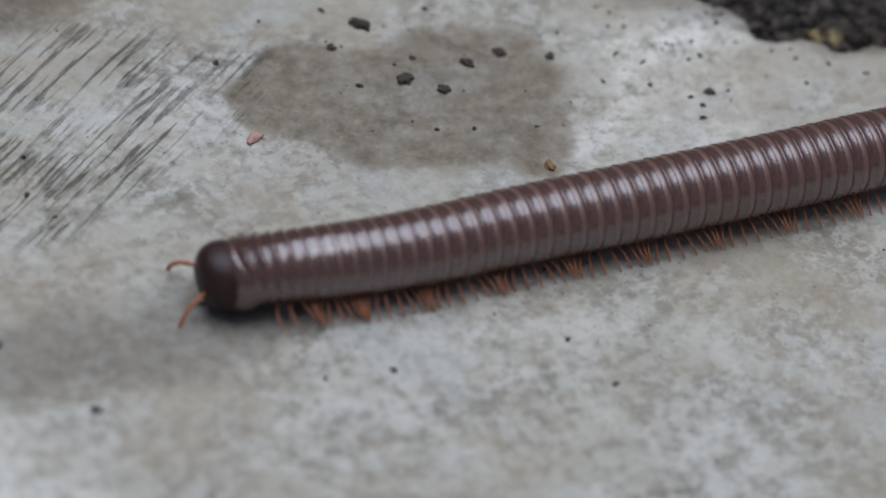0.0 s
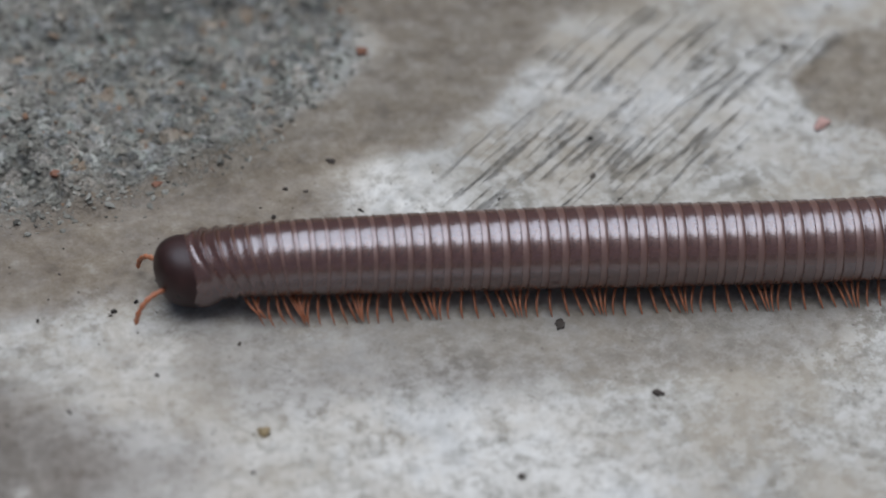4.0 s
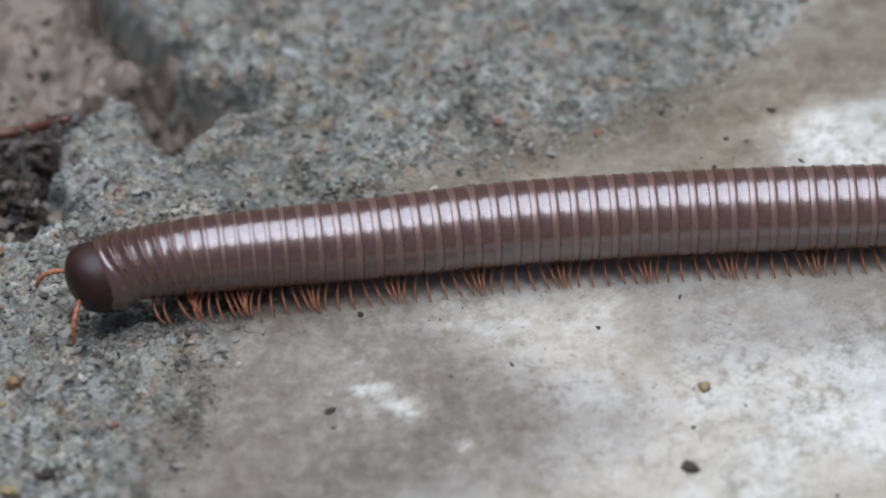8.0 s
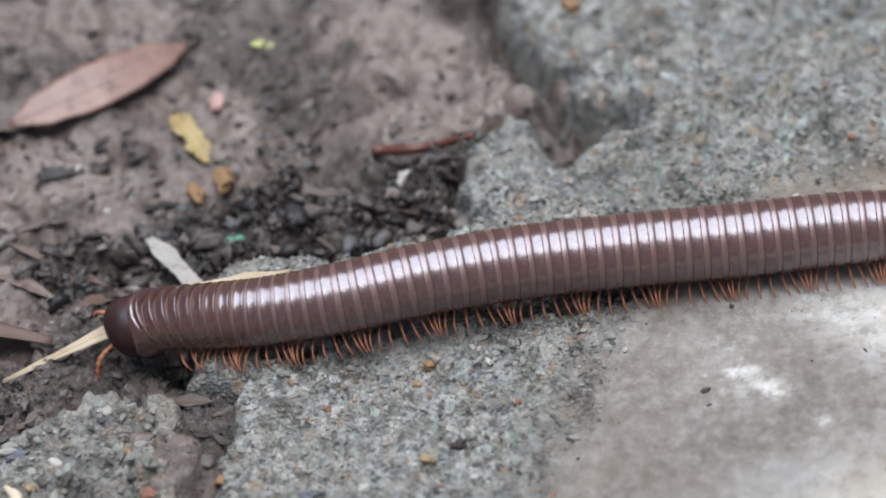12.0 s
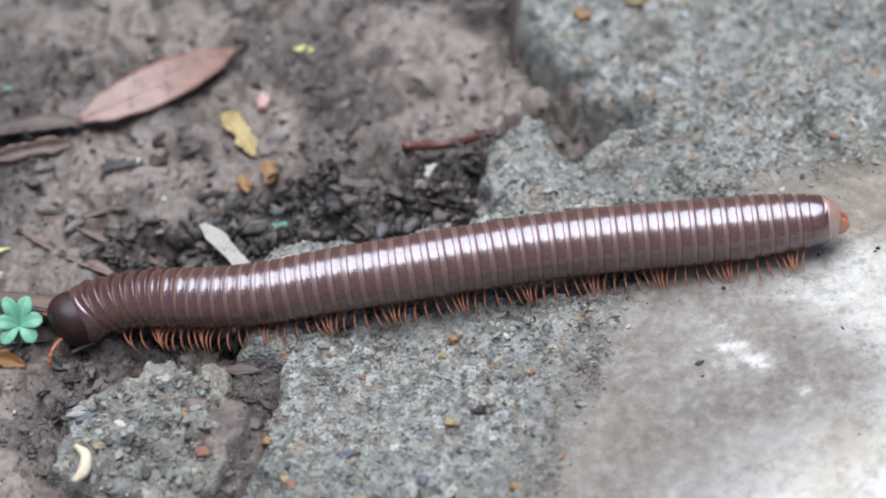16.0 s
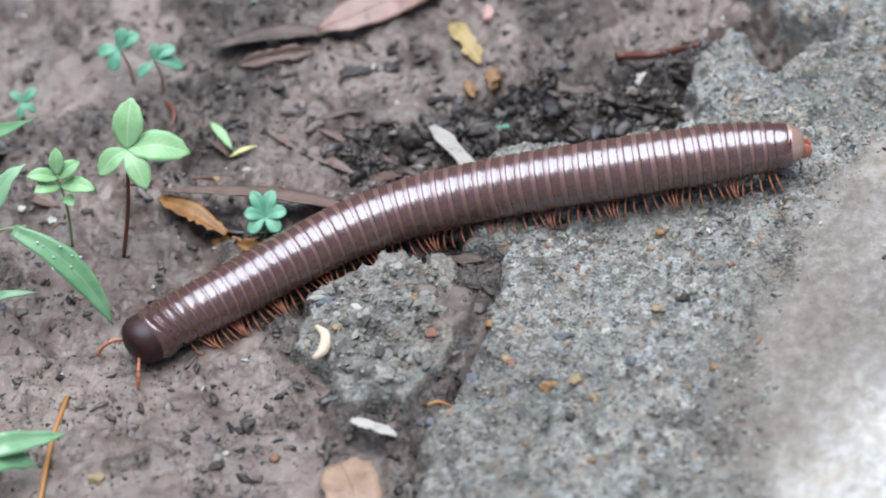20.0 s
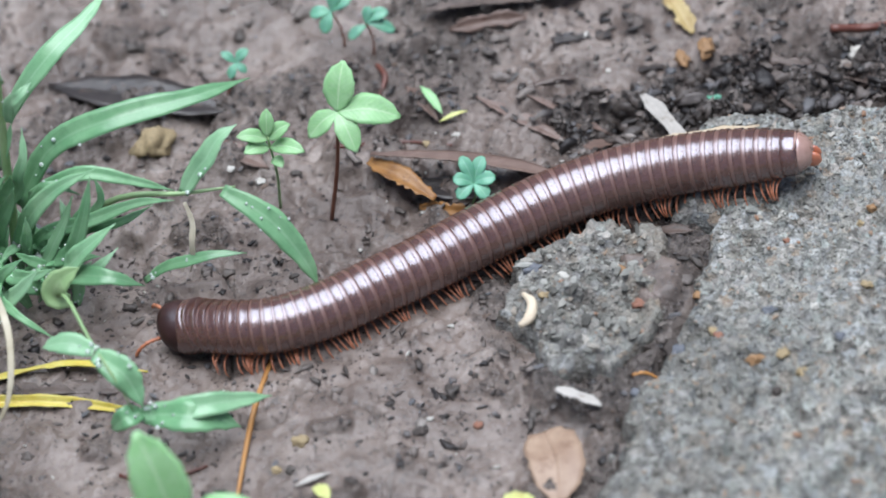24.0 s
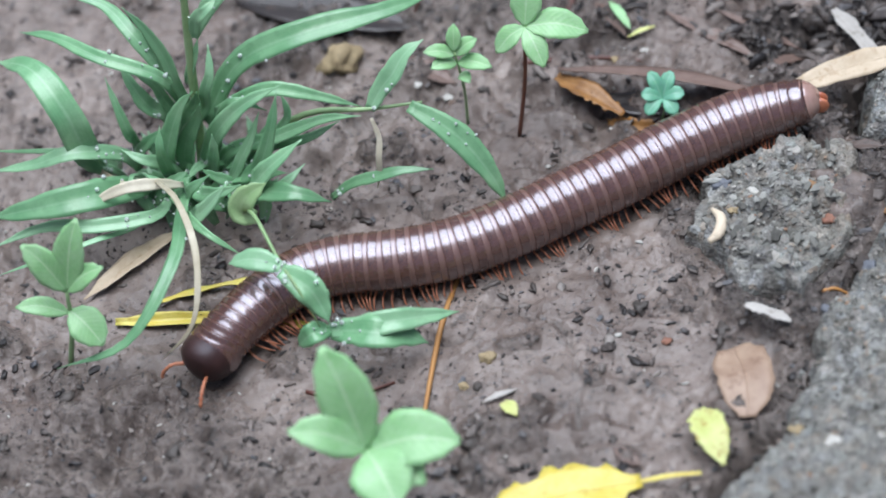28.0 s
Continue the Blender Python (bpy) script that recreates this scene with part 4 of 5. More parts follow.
    twigs = [
        ("twig", (-94, 2), (-98, -16), (-102, -47), 0.62, TWIG, "orange-brown dry stalk lying on the mud"),
        ("twig", (40, 91), (50, 93), (60, 88), 1.0, DARK_TWIG, "dark red-brown bent root at the slab edge"),
        ("twig", (-12, -14), (-9, -13.4), (-6, -13.6), 0.4, TWIG, "short orange straw by the concrete lump"),
        ("twig", (-80, 66), (-64, 70), (-52, 66), 0.5, DARK_TWIG, "thin dark stalk in the mud"),
        ("twig", (-128, -29), (-120, -31), (-108, -28), 0.5, DARK_TWIG, "thin black stalk on the mud"),
        ("twig", (-70, 95), (-68, 90), (-70, 84), 0.7, DARK_TWIG, "short dark crooked root"),
    ]
    for name, a, b, c, r, material, label in twigs:
        points = [v3(p[0], p[1], 1000 * support_z(p[0] / 1000, p[1] / 1000) + r * 0.8 + (1.6 if p[0] > 30 else 0)) for p in (a, b, c)]
        tagged(new(name, mesh_of(name, tube(points, [r / 1000, r / 900, r / 1100, r / 1600], 8, 14), material)), label, "twig")
    stones = [
        (84, 124, 2.8, STONE_ORANGE, "orange pebble on the slab edge"), (97, 128, 3.6, STONE_TAN, "tan pebble on the slab edge"),
        (-19, 99, 1.1, STONE_WHITE, "tiny white chip on the mud"), (-14, 88, 1.2, STONE_WHITE, "tiny white chip on the mud"), (11, 75, 2.6, STONE_TEAL, "small teal-green chip on the mud"),
        (-47, 122, 1.1, STONE_TEAL, "small teal-green chip on the mud"), (10, 114, 3.0, STONE_PINK, "small pink chip on the mud"), (46, 88, 3.0, STONE_WHITE, "pale grey stone in the debris"),
        (45, 26, 1.7, STONE_ORANGE, "amber grain of gravel"), (25, 21, 1.3, STONE_RED, "brick-red grain of gravel"), (10, 91, 3.6, STONE_ORANGE, "orange-brown stone on the mud"),
        (4, 89, 2.8, STONE_ORANGE, "orange-brown stone on the mud"), (-124, 73, 7.0, STONE_TAN, "tan clod of earth"), (150.5, 70.5, 1.2, STONE_RED, "red chip of brick in the slab"),
        (193, 98, 1.5, STONE_RED, "red chip of brick in the slab"), (134, 77, 1.5, STONE_RED, "red chip of brick in the slab"), (181, 70, 1.0, SOIL, "dark crumb on the slab"),
        (269, 65, 1.9, STONE_PINK, "pink flake on the slab"), (320, 48, 1.6, STONE_ORANGE, "orange flake on the slab"), (299, 93, 2.3, SOIL, "black lump of soil on the slab"),
        (291.5, 87.5, 1.3, SOIL, "dark crumb on the slab"), (331, 77, 1.3, SOIL, "dark crumb on the slab"), (357, 61.5, 1.3, SOIL, "dark crumb on the slab"), (315, 78.5, 1.8, SOIL, "dark crumb on the slab"),
        (353, 55, 0.9, SOIL, "dark crumb on the slab"), (262, 4.4, 0.7, SOIL, "dark crumb on the slab"), (274, 3.6, 0.8, SOIL, "dark crumb on the slab"), (222, 5, 1.1, SOIL, "dark crumb on the slab"),
        (306, 4, 0.8, SOIL, "dark crumb on the slab"), (210, 23.5, 1.2, SOIL, "dark crumb on the slab"), (195, -9.7, 0.9, SOIL, "dark crumb on the slab"), (150, -10, 1.6, SOIL, "dark crumb on the slab"),
        (95, 11.5, 1.0, SOIL, "dark crumb on the slab"), (269, 87, 0.8, SOIL, "dark crumb on the slab"), (156, 7, 1.3, STONE_TAN, "brown flake on the slab"), (103, 32, 0.8, SOIL, "dark crumb on the slab"),
        (302, 76, 2.2, SOIL, "flat black crumb in the damp stain"), (308, 72, 1.6, SOIL, "flat black crumb in the damp stain"), (322, 80, 1.5, SOIL, "flat black crumb in the damp stain"),
        (7, -5, 1.7, STONE_TAN, "tan gravel in the slab edge"), (22, -16, 2.0, STONE_TAN, "tan gravel in the slab edge"),
        (42, 22, 1.6, STONE_TAN, "tan grain of gravel"), (53, -17, 1.6, STONE_ORANGE, "orange grain of gravel"), (20, -1, 1.9, STONE_BLUE, "slate grey grain of gravel"), (30, -2, 1.5, STONE_WHITE, "white grain of gravel"), (20, -24, 1.6, SOIL, "black crumb in the gritty concrete"),
        (42, 4, 1.7, STONE_TAN, "tan grain of gravel"), (-87, -25, 2.6, STONE_TAN, "tan crumb on the mud"), (-90, -46, 2.6, CLOD, "brown clod on the mud"), (-47, -22, 1.4, STONE_RED, "reddish crumb on the mud"),
        (-19, -56, 2.0, STONE_TAN, "tan gravel in the slab edge"), (-11, -60, 2.4, STONE_WHITE, "white gravel in the slab edge"), (-58, 66, 1.2, STONE_TAN, "yellowish crumb on the mud"), (-51, 69, 1.3, STONE_WHITE, "pale crumb on the mud"),
        (4, 8, 1.6, STONE_ORANGE, "orange grain of gravel"), (16, -14, 2.6, STONE_ORANGE, "orange-brown gravel in the slab edge"), (26, -21, 2.0, STONE_TAN, "tan gravel in the slab edge"),
        (8, -7, 1.5, STONE_RED, "red-brown gravel in the slab edge"), (48, 6, 2.0, SOIL, "black crumb in the gritty concrete"), (18, -35, 1.4, STONE_WHITE, "white grain of gravel"),
        (35, -12, 1.8, STONE_BLUE, "slate grey grain of gravel"), (56, 25, 1.2, STONE_WHITE, "white grain of gravel"), (60, 14, 1.3, STONE_RED, "red grain of gravel"), (-105, 62, 1.5, STONE_WHITE, "cream chip on the mud"),
        (-98, 60, 1.6, STONE_WHITE, "cream chip on the mud"), (-75, -38, 2.2, SOIL, "dark clod on the mud"), (-60, -24, 2.0, SOIL, "dark clod on the mud"), (-92, -32, 1.8, STONE_TAN, "tan crumb on the mud"),
        (-3, -4, 3.2, SOIL, "black stone in the crack beside the lump"), (-1, -9, 2.4, STONE_BLUE, "slate grey stone in the crack"), (-11, -18, 2.4, STONE_BLUE, "slate grey stone beside the lump"),
        (378, 74, 3.4, SOIL, "dark clod of soil at the slab's far edge"), (388, 76, 4.2, STONE_TAN, "pale clod at the slab's far edge"), (396, 77, 4.0, SOIL, "dark clod of soil at the slab's far edge"),
    ]
    for n, (x, y, size, material, label) in enumerate(stones):
        kind = "crumb" if material is SOIL else "stone"
        chip(kind, x, y, size, material, label, kind, 0.5 if material is SOIL else 0.6, n + 3)
    for n, (x, y, size, material, label) in enumerate([(-33, 20, 2.3, STONE_BLUE, "slate grey pebble set in the lump"), (-26, 15, 2.4, STONE_WHITE, "pale pebble set in the lump"), (-13, 16, 1.9, STONE_ORANGE, "orange pebble set in the lump"),
                                                      (-31, 9, 1.8, STONE_TAN, "yellowish pebble set in the lump"), (-9, 6, 2.2, STONE_RED, "red-brown pebble set in the lump")]):
        bm = pebble(0.72 * size / 1000, n + 71, 3, 0.6, 0.55)
        bmesh.ops.translate(bm, verts=bm.verts, vec=v3(x, y, 1000 * float(lump_height(np.array([x / 1000]), np.array([y / 1000]))[0][0]) + 0.3))
        part("stone", bm, material, LUMP_OB, label)
    bm = blade([v3(-35.5, 8, -1.2), v3(-33.6, 5, -0.8), v3(-34.2, 1.5, -1.8), v3(-36.6, 0, -3.2)], [0.0012, 0.0024, 0.0027, 0.0015], (0, -0.5, 1), -0.3, 0.0009, 14, 6, 0.0, 41)
    tagged(new("shell_fragment", mesh_of("shell_fragment", bm, SHELL_BIT)), "cream curved shell fragment on the concrete lump", "shell")


# ---- plants ----
def sprout(name, label, base, top, leaves, material, stem_material, thick=0.5, shape=(0.12, 0.7, 1.0, 0.96, 0.72, 0.12), cat="seedling"):
    """A seedling: a stem from base to top in mm, and leaves as (tip, width, where along the stem it starts)."""
    x, y = base
    z = 1000 * mud_z(x / 1000, y / 1000) - 0.6
    plant = tagged(new(name), label, cat, "seedlings in the mud")
    plant.location = v3(x, y, z)
    o = v3(x, y, z)
    a, b = Vector((0, 0, 0)), v3(*top) - o
    bend = a.lerp(b, 0.5) + Vector((0.0007, 0.0002, 0))
    part("stem", tube([a, bend, b], [thick / 1350, thick / 1500, thick / 1800], 8, 10), stem_material, plant)
    for n, (tip, width, start) in enumerate(leaves):
        foot = a.lerp(b, start) if start <= 0.5 else bend.lerp(b, start * 2 - 1)
        end = v3(*tip) - o
        if material is CLOVER_LEAF:
            end, width = foot.lerp(end, 0.86), width * 0.7
        mid = foot.lerp(end, 0.5) + Vector((0, 0, 0.12 * (end - foot).length))
        side = (end - foot).normalized()
        part("leaf", blade([foot, mid, end], [width * k / 1000 for k in shape], (0.1 * side.x, -0.55, 1), 0.14, 0.0003, 14, 8, 0.015, n + 5), material, plant)
    return plant


def build_seedlings():
    sprout("seedling", "pale green four-leaved seedling on a red-brown stem", (-81, 46), (-75.4, 45.6, 24),
           [((-73, 53, 33), 7.4, 1), ((-61, 44.5, 22), 7.6, 1), ((-82.5, 43, 19), 5.4, 1), ((-71.5, 38, 18), 5.6, 1)], GREEN_LEAF, STEM_RED, 0.75)
    sprout("seedling", "small seedling with five rounded leaflets", (-93, 50), (-93, 49.6, 14),
           [((-92.5, 53, 19.5), 3.6, 1), ((-100, 49, 15), 3.6, 0.95), ((-87.5, 51, 16), 4.0, 0.95), ((-84.5, 46, 11.5), 4.2, 0.85), ((-98.5, 46, 12.5), 3.8, 0.85), ((-90, 45, 8), 3.0, 0.7)], GREEN_LEAF, STEM_GREEN, 0.5)
    sprout("seedling", "low blue-green seedling with six rounded leaflets", (-47.5, 47), (-46.5, 47, -4),
           [((-49.5, 52, 1.5), 4.6, 1), ((-43.5, 52, 1), 4.8, 1), ((-52, 47, -2), 4.8, 1), ((-40.5, 47, -2.5), 5.0, 1), ((-51, 43, -5.5), 4.6, 1), ((-43, 43, -6), 4.8, 1)], CLOVER_LEAF, STEM_GREEN, 0.4, (0.12, 0.55, 0.9, 1.05, 0.95, 0.35))
    sprout("seedling", "tiny four-leaved blue-green seedling", (-107, 89), (-103.3, 89, 0.5), [((-107, 91, 3), 3.0, 1), ((-99.5, 91, 3.5), 3.6, 1), ((-105, 86, -2.5), 3.2, 1), ((-100.5, 87, -1.5), 2.8, 1)], CLOVER_LEAF, STEM_RED, 0.35, (0.12, 0.6, 0.95, 1.05, 0.9, 0.3))
    sprout("seedling", "blue-green seedling with leaflets in pairs", (-71, 101), (-72, 101.5, -1),
           [((-65.5, 103, 1), 4.6, 1), ((-64, 100, -4), 4.2, 1), ((-70.5, 104, 2.5), 3.6, 1), ((-77, 99, -4.5), 3.6, 0.9)], CLOVER_LEAF, STEM_RED, 0.4, (0.12, 0.55, 0.9, 1.05, 0.95, 0.35))
    sprout("seedling", "blue-green seedling with leaflets in pairs", (-78, 103), (-80, 103, 2), [((-74, 104.5, 5.5), 5.0, 1), ((-78, 106, 7), 4.6, 1), ((-86, 103, 1), 4.4, 1), ((-82.5, 99, -2.5), 4.6, 1)], CLOVER_LEAF, STEM_RED, 0.4, (0.12, 0.55, 0.9, 1.05, 0.95, 0.35))
    sprout("seedling", "large pale green seedling with broad leaves", (-113, -62), (-110.5, -62, 6),
           [((-117.5, -51, 28), 12.5, 1), ((-126, -64, 16), 9.0, 1), ((-90, -63, 8), 13.0, 1), ((-104, -75, 2), 14.0, 1), ((-98, -70, 3), 9.0, 0.95)], GREEN_LEAF, STEM_GREEN, 0.9)
    sprout("seedling", "bright green seedling with notched leaves beside the grass", (-183, -15), (-179, -15, 12),
           [((-174, -9, 29), 7.6, 1), ((-187, -12, 25), 7.0, 1), ((-169.5, -15, 19), 5.5, 1), ((-172.5, -21, 0), 8.5, 0.75), ((-191.5, -15, 8), 4.6, 0.7)], GREEN_LEAF, STEM_GREEN, 0.85)


def build_grass():
    z = 1000 * mud_z(-0.152, 0.026)
    tuft = tagged(new("grass_tuft"), "wet green grass tuft with dew drops and dry blades", "grass")
    tuft.location = v3(-152, 26, z)
    o = v3(-152, 26, z)

    wild = random.Random(3)

    def grass_blade(width, *points, material=GRASS, label="", fold=0.18, shape=(0.5, 0.8, 1.0, 0.92, 0.6, 0.04), up=(0, -0.6, 1)):
        line = [v3(*q) - o for q in points]
        long = (line[-1] - line[0]).length
        sway = [Vector((wild.uniform(-1, 1), wild.uniform(-1, 1), wild.uniform(-1, 1))) * 0.035 * long for _ in range(2)]
        line = curve_points(line, 5)
        line[1], line[3] = line[1] + sway[0], line[3] + sway[1]
        return part("blade", blade(line, [width * 1.3 * k / 1000 for k in shape], up, fold * wild.uniform(0.6, 1.4), 0.00022, 22, 6, 0.045, len(tuft.children), 0.0, wild.uniform(-0.4, 0.4)), material, tuft, label)

    def stalk(radius, *points, material=STEM_GREEN):
        part("stalk", tube([v3(*p) - o for p in points], [radius / 1000, radius / 1050, radius / 1300, radius / 3500], 8, 18), material, tuft)

    stalk(1.2, (-155, 36, -11), (-153, 38, 10), (-152, 39, 24), (-150, 42, 48), (-148, 46, 66))
    grass_blade(4.2, (-152, 52, 24), (-144, 53, 36), (-135, 61, 42), (-127, 74, 42))
    grass_blade(3.4, (-150, 42, 44), (-155, 46, 56), (-163, 52, 62))
    stalk(0.9, (-152, 36, -9), (-130, 36, 10), (-112, 33, 14), (-100, 34, 14))
    grass_blade(5.1, (-152, 41, 6), (-142, 42, 22), (-124, 44, 30), (-107, 50, 30), (-96, 59, 24))
    grass_blade(2.5, (-154, 38, 14), (-158, 40, 30), (-166, 46, 40))
    grass_blade(2.8, (-155, 39, 14), (-161, 40, 30), (-170, 49, 36), (-183, 57, 36))
    grass_blade(2.7, (-156, 40, 12), (-161, 37, 26), (-172, 40, 30), (-182, 48, 30), (-194, 57, 24))
    grass_blade(3.3, (-159, 42, 4), (-164, 38, 16), (-168, 39, 22), (-169, 42, 26))
    grass_blade(2.2, (-170, 40, -4), (-169, 35, 10), (-171, 37, 18), (-173, 42, 22))
    grass_blade(5.8, (-174, 39, -6), (-179, 30, 12), (-182, 32, 24), (-188, 39, 28), (-200, 52, 20))
    grass_blade(1.9, (-173, 37, -6), (-177, 32, 4), (-179, 35, 12))
    grass_blade(3.2, (-169, 37, -4), (-175, 29, 10), (-186, 28, 12), (-203, 32, 4))
    grass_blade(1.0, (-169, 37, -2), (-179, 30, 10), (-191, 32, 10), (-203, 35, 8))
    grass_blade(5.8, (-166, 34, -6), (-174, 21, 6), (-187, 17, 6), (-203, 21, 0))
    grass_blade(2.8, (-162, 30, -6), (-166, 15, 2), (-179, 14, 2), (-192, 18, 0), (-203, 15, -4))
    grass_blade(1.1, (-162, 29, -6), (-173, 13, 0), (-186, 9, 0), (-201, 6, -4))
    grass_blade(2.7, (-158, 32, -6), (-156, 8, 8), (-156, -7, 10), (-162, -19, 4), (-172, -24, -4), (-185, -20, -8))
    grass_blade(1.9, (-162, 28, -4), (-152, 8, 6), (-142, 3, 0))
    grass_blade(4.1, (-156, 32, -6), (-154, 14, 2), (-148, 12, 10), (-144, 13, 14))
    grass_blade(4.8, (-139, 11, 4), (-142, 10, 8), (-139, 11, 12), (-135, 12, 14), material=STEM_GREEN, label="bright yellow-green young blade")
    grass_blade(4.1, (-146, 30, -6), (-137, 19, 4), (-130, 14, 8), (-122, 16, 2))
    grass_blade(4.6, (-150, 33, -6), (-140, 22, 4), (-133, 21, 12), (-127, 23, 16))
    grass_blade(3.2, (-149, 35, -6), (-140, 25, 4), (-135, 26, 16), (-132, 31, 24))
    grass_blade(2.8, (-149, 40, 10), (-139, 36, 20), (-126, 34, 20), (-114, 34, 14))
    grass_blade(2.8, (-152, 35, -6), (-141, 31, 6), (-128, 33, 10), (-114, 31, 14))
    grass_blade(2.5, (-149, 33, -8), (-138, 35, 2), (-128, 34, 6), (-120, 36, 8))
    grass_blade(4.1, (-112, 33, 14), (-109, 35, 18), (-104, 36, 24), (-98, 40, 28))
    grass_blade(4.8, (-103, 33, 14), (-95, 29, 10), (-88, 26, 2), (-83, 21, -8))
    grass_blade(2.3, (-124, 27, -8), (-115, 26, -2), (-107, 26, 0), (-99, 26, 0))
    grass_blade(2.7, (-171, 40, -4), (-167, 36, 4), (-163, 36, 8), (-159, 35, 10))
    grass_blade(2.7, (-158, 34, -6), (-163, 31, 4), (-168, 30, 8), (-171, 32, 8))
    grass_blade(2.5, (-156, 38, -6), (-158, 25, 2), (-160, 23, 6), (-166, 26, 6))
    grass_blade(2.4, (-153, 37, 10), (-149, 35, 22), (-147, 36, 28), (-147, 40, 32))
    grass_blade(2.7, (-149, 38, 36), (-148, 37, 42), (-145, 36, 46), (-142, 38, 48))
    grass_blade(3.6, (-160, 34, -6), (-160, 34, 6), (-156, 33, 18), (-151, 31, 26))
    grass_blade(3.8, (-157, 34, -6), (-157, 34, 4), (-153, 32, 14), (-150, 31, 22))
    grass_blade(3.8, (-154, 36, -6), (-150, 33, 8), (-141, 32, 18), (-131, 33, 24))
    grass_blade(3.0, (-154, 37, -6), (-146, 35, 14), (-140, 36, 18), (-136, 35, 14))
    grass_blade(2.8, (-153, 34, -6), (-150, 31, 4), (-149, 31, 12))
    grass_blade(2.5, (-151, 32, -6), (-144, 29, 4), (-139, 29, 12), (-137, 31, 18))
    grass_blade(3.3, (-153, 32, -6), (-153, 22, 2), (-147, 17, 6), (-142, 18, 8))
    grass_blade(3.0, (-157, 32, -6), (-156, 21, 2), (-152, 18, 8), (-149, 20, 10))
    grass_blade(2.5, (-161, 33, -6), (-161, 30, 2), (-161, 30, 10), (-161, 33, 14))
    grass_blade(2.3, (-164, 33, -6), (-166, 26, 2), (-170, 26, 4))
    grass_blade(3.0, (-149, 31, -8), (-141, 23, -2), (-133, 21, 4), (-128, 25, 6))
    grass_blade(2.3, (-157, 41, 4), (-159, 39, 14), (-162, 38, 22), (-166, 39, 26))
    grass_blade(2.0, (-154, 40, 20), (-151, 39, 28), (-149, 40, 34))
    grass_blade(3.8, (-158, 37, 2), (-155, 36, 12), (-151, 35, 22))
    grass_blade(2.5, (-143, 34, -4), (-137, 34, 4), (-131, 36, 12), (-133, 39, 16))
    grass_blade(2.3, (-157, 25, 2), (-163, 20, 8), (-171, 19, 8), (-181, 18, 2), material=STRAW, label="dry straw-coloured blade")
    grass_blade(1.3, (-183, 38, -2), (-174, 27, 4), (-166, 21, 6), (-160, 20, 8), material=STRAW, label="dry straw-coloured blade")
    grass_blade(1.3, (-162, 21, 8), (-156, 8, 12), (-151, -5, 12), (-148, -12, 8), (-152, -18, 2), (-161, -20, -8), material=STRAW, label="dry straw-coloured blade")
    grass_blade(1.2, (-112, 32, 12), (-111, 28, 6), (-112, 27, 0), (-113, 27, -6), material=STRAW, label="dry straw-coloured blade")
    # a runner that arches over the mud to a small second tuft
    stalk(0.55, (-146, 20, -4), (-139, 8, 9), (-132, -8, 10.5), (-127, -17, 9), (-123, -20, -2))
    grass_blade(4.2, (-131, -11, 10.5), (-137, -8, 10.5), (-143.5, -7, 8.5))
    grass_blade(5.4, (-131, -12, 10.5), (-125, -16, 9), (-121, -21, 2))
    grass_blade(4.4, (-123, -19, -3), (-108, -21, 1), (-93, -14, -5))
    grass_blade(5.8, (-122, -19, -3), (-111, -23, 0), (-100, -21, -7))
    grass_blade(4.0, (-122, -18, -3), (-125, -22, 0), (-129, -21, -5))
    rand = random.Random(8)
    for k in range(56):
        x, y, up = rand.uniform(-168, -140), rand.uniform(22, 40), rand.uniform(0, 5)
        turn, reach, rise = rand.uniform(0, 6.283), rand.uniform(5, 12), rand.uniform(3, 12)
        c, s = math.cos(turn), math.sin(turn)
        grass_blade(rand.uniform(1.4, 2.8), (x, y, z - 0.5 + up), (x + c * reach * 0.4, y + s * reach * 0.4, z + up + rise * 0.7), (x + c * reach, y + s * reach, z + up + rise))
    drops = []
    for ob in list(tuft.children):
        if ob.name.startswith("blade") and ob.data.materials[0] is GRASS:
            verts = ob.data.vertices
            for _ in range(12):
                v = verts[rand.randrange(len(verts) // 2) if len(verts) else 0]
                if v.normal.z > 0.2:
                    p = o + v.co + v.normal * 0.0002
                    drops.append((p.x, p.y, p.z, rand.choice((0.00025, 0.0003, 0.0004, 0.0006))))
    bm = bmesh.new()
    for x, y, zz, r in drops:
        bmesh.ops.create_icosphere(bm, subdivisions=2, radius=r, matrix=Matrix.Translation((x, y, zz)))
    tagged(new("dew_drops", mesh_of("dew_drops", bm, DEW)), "dew drops on the grass blades, whitened to look like sky glints", "dew", kind="stuff")


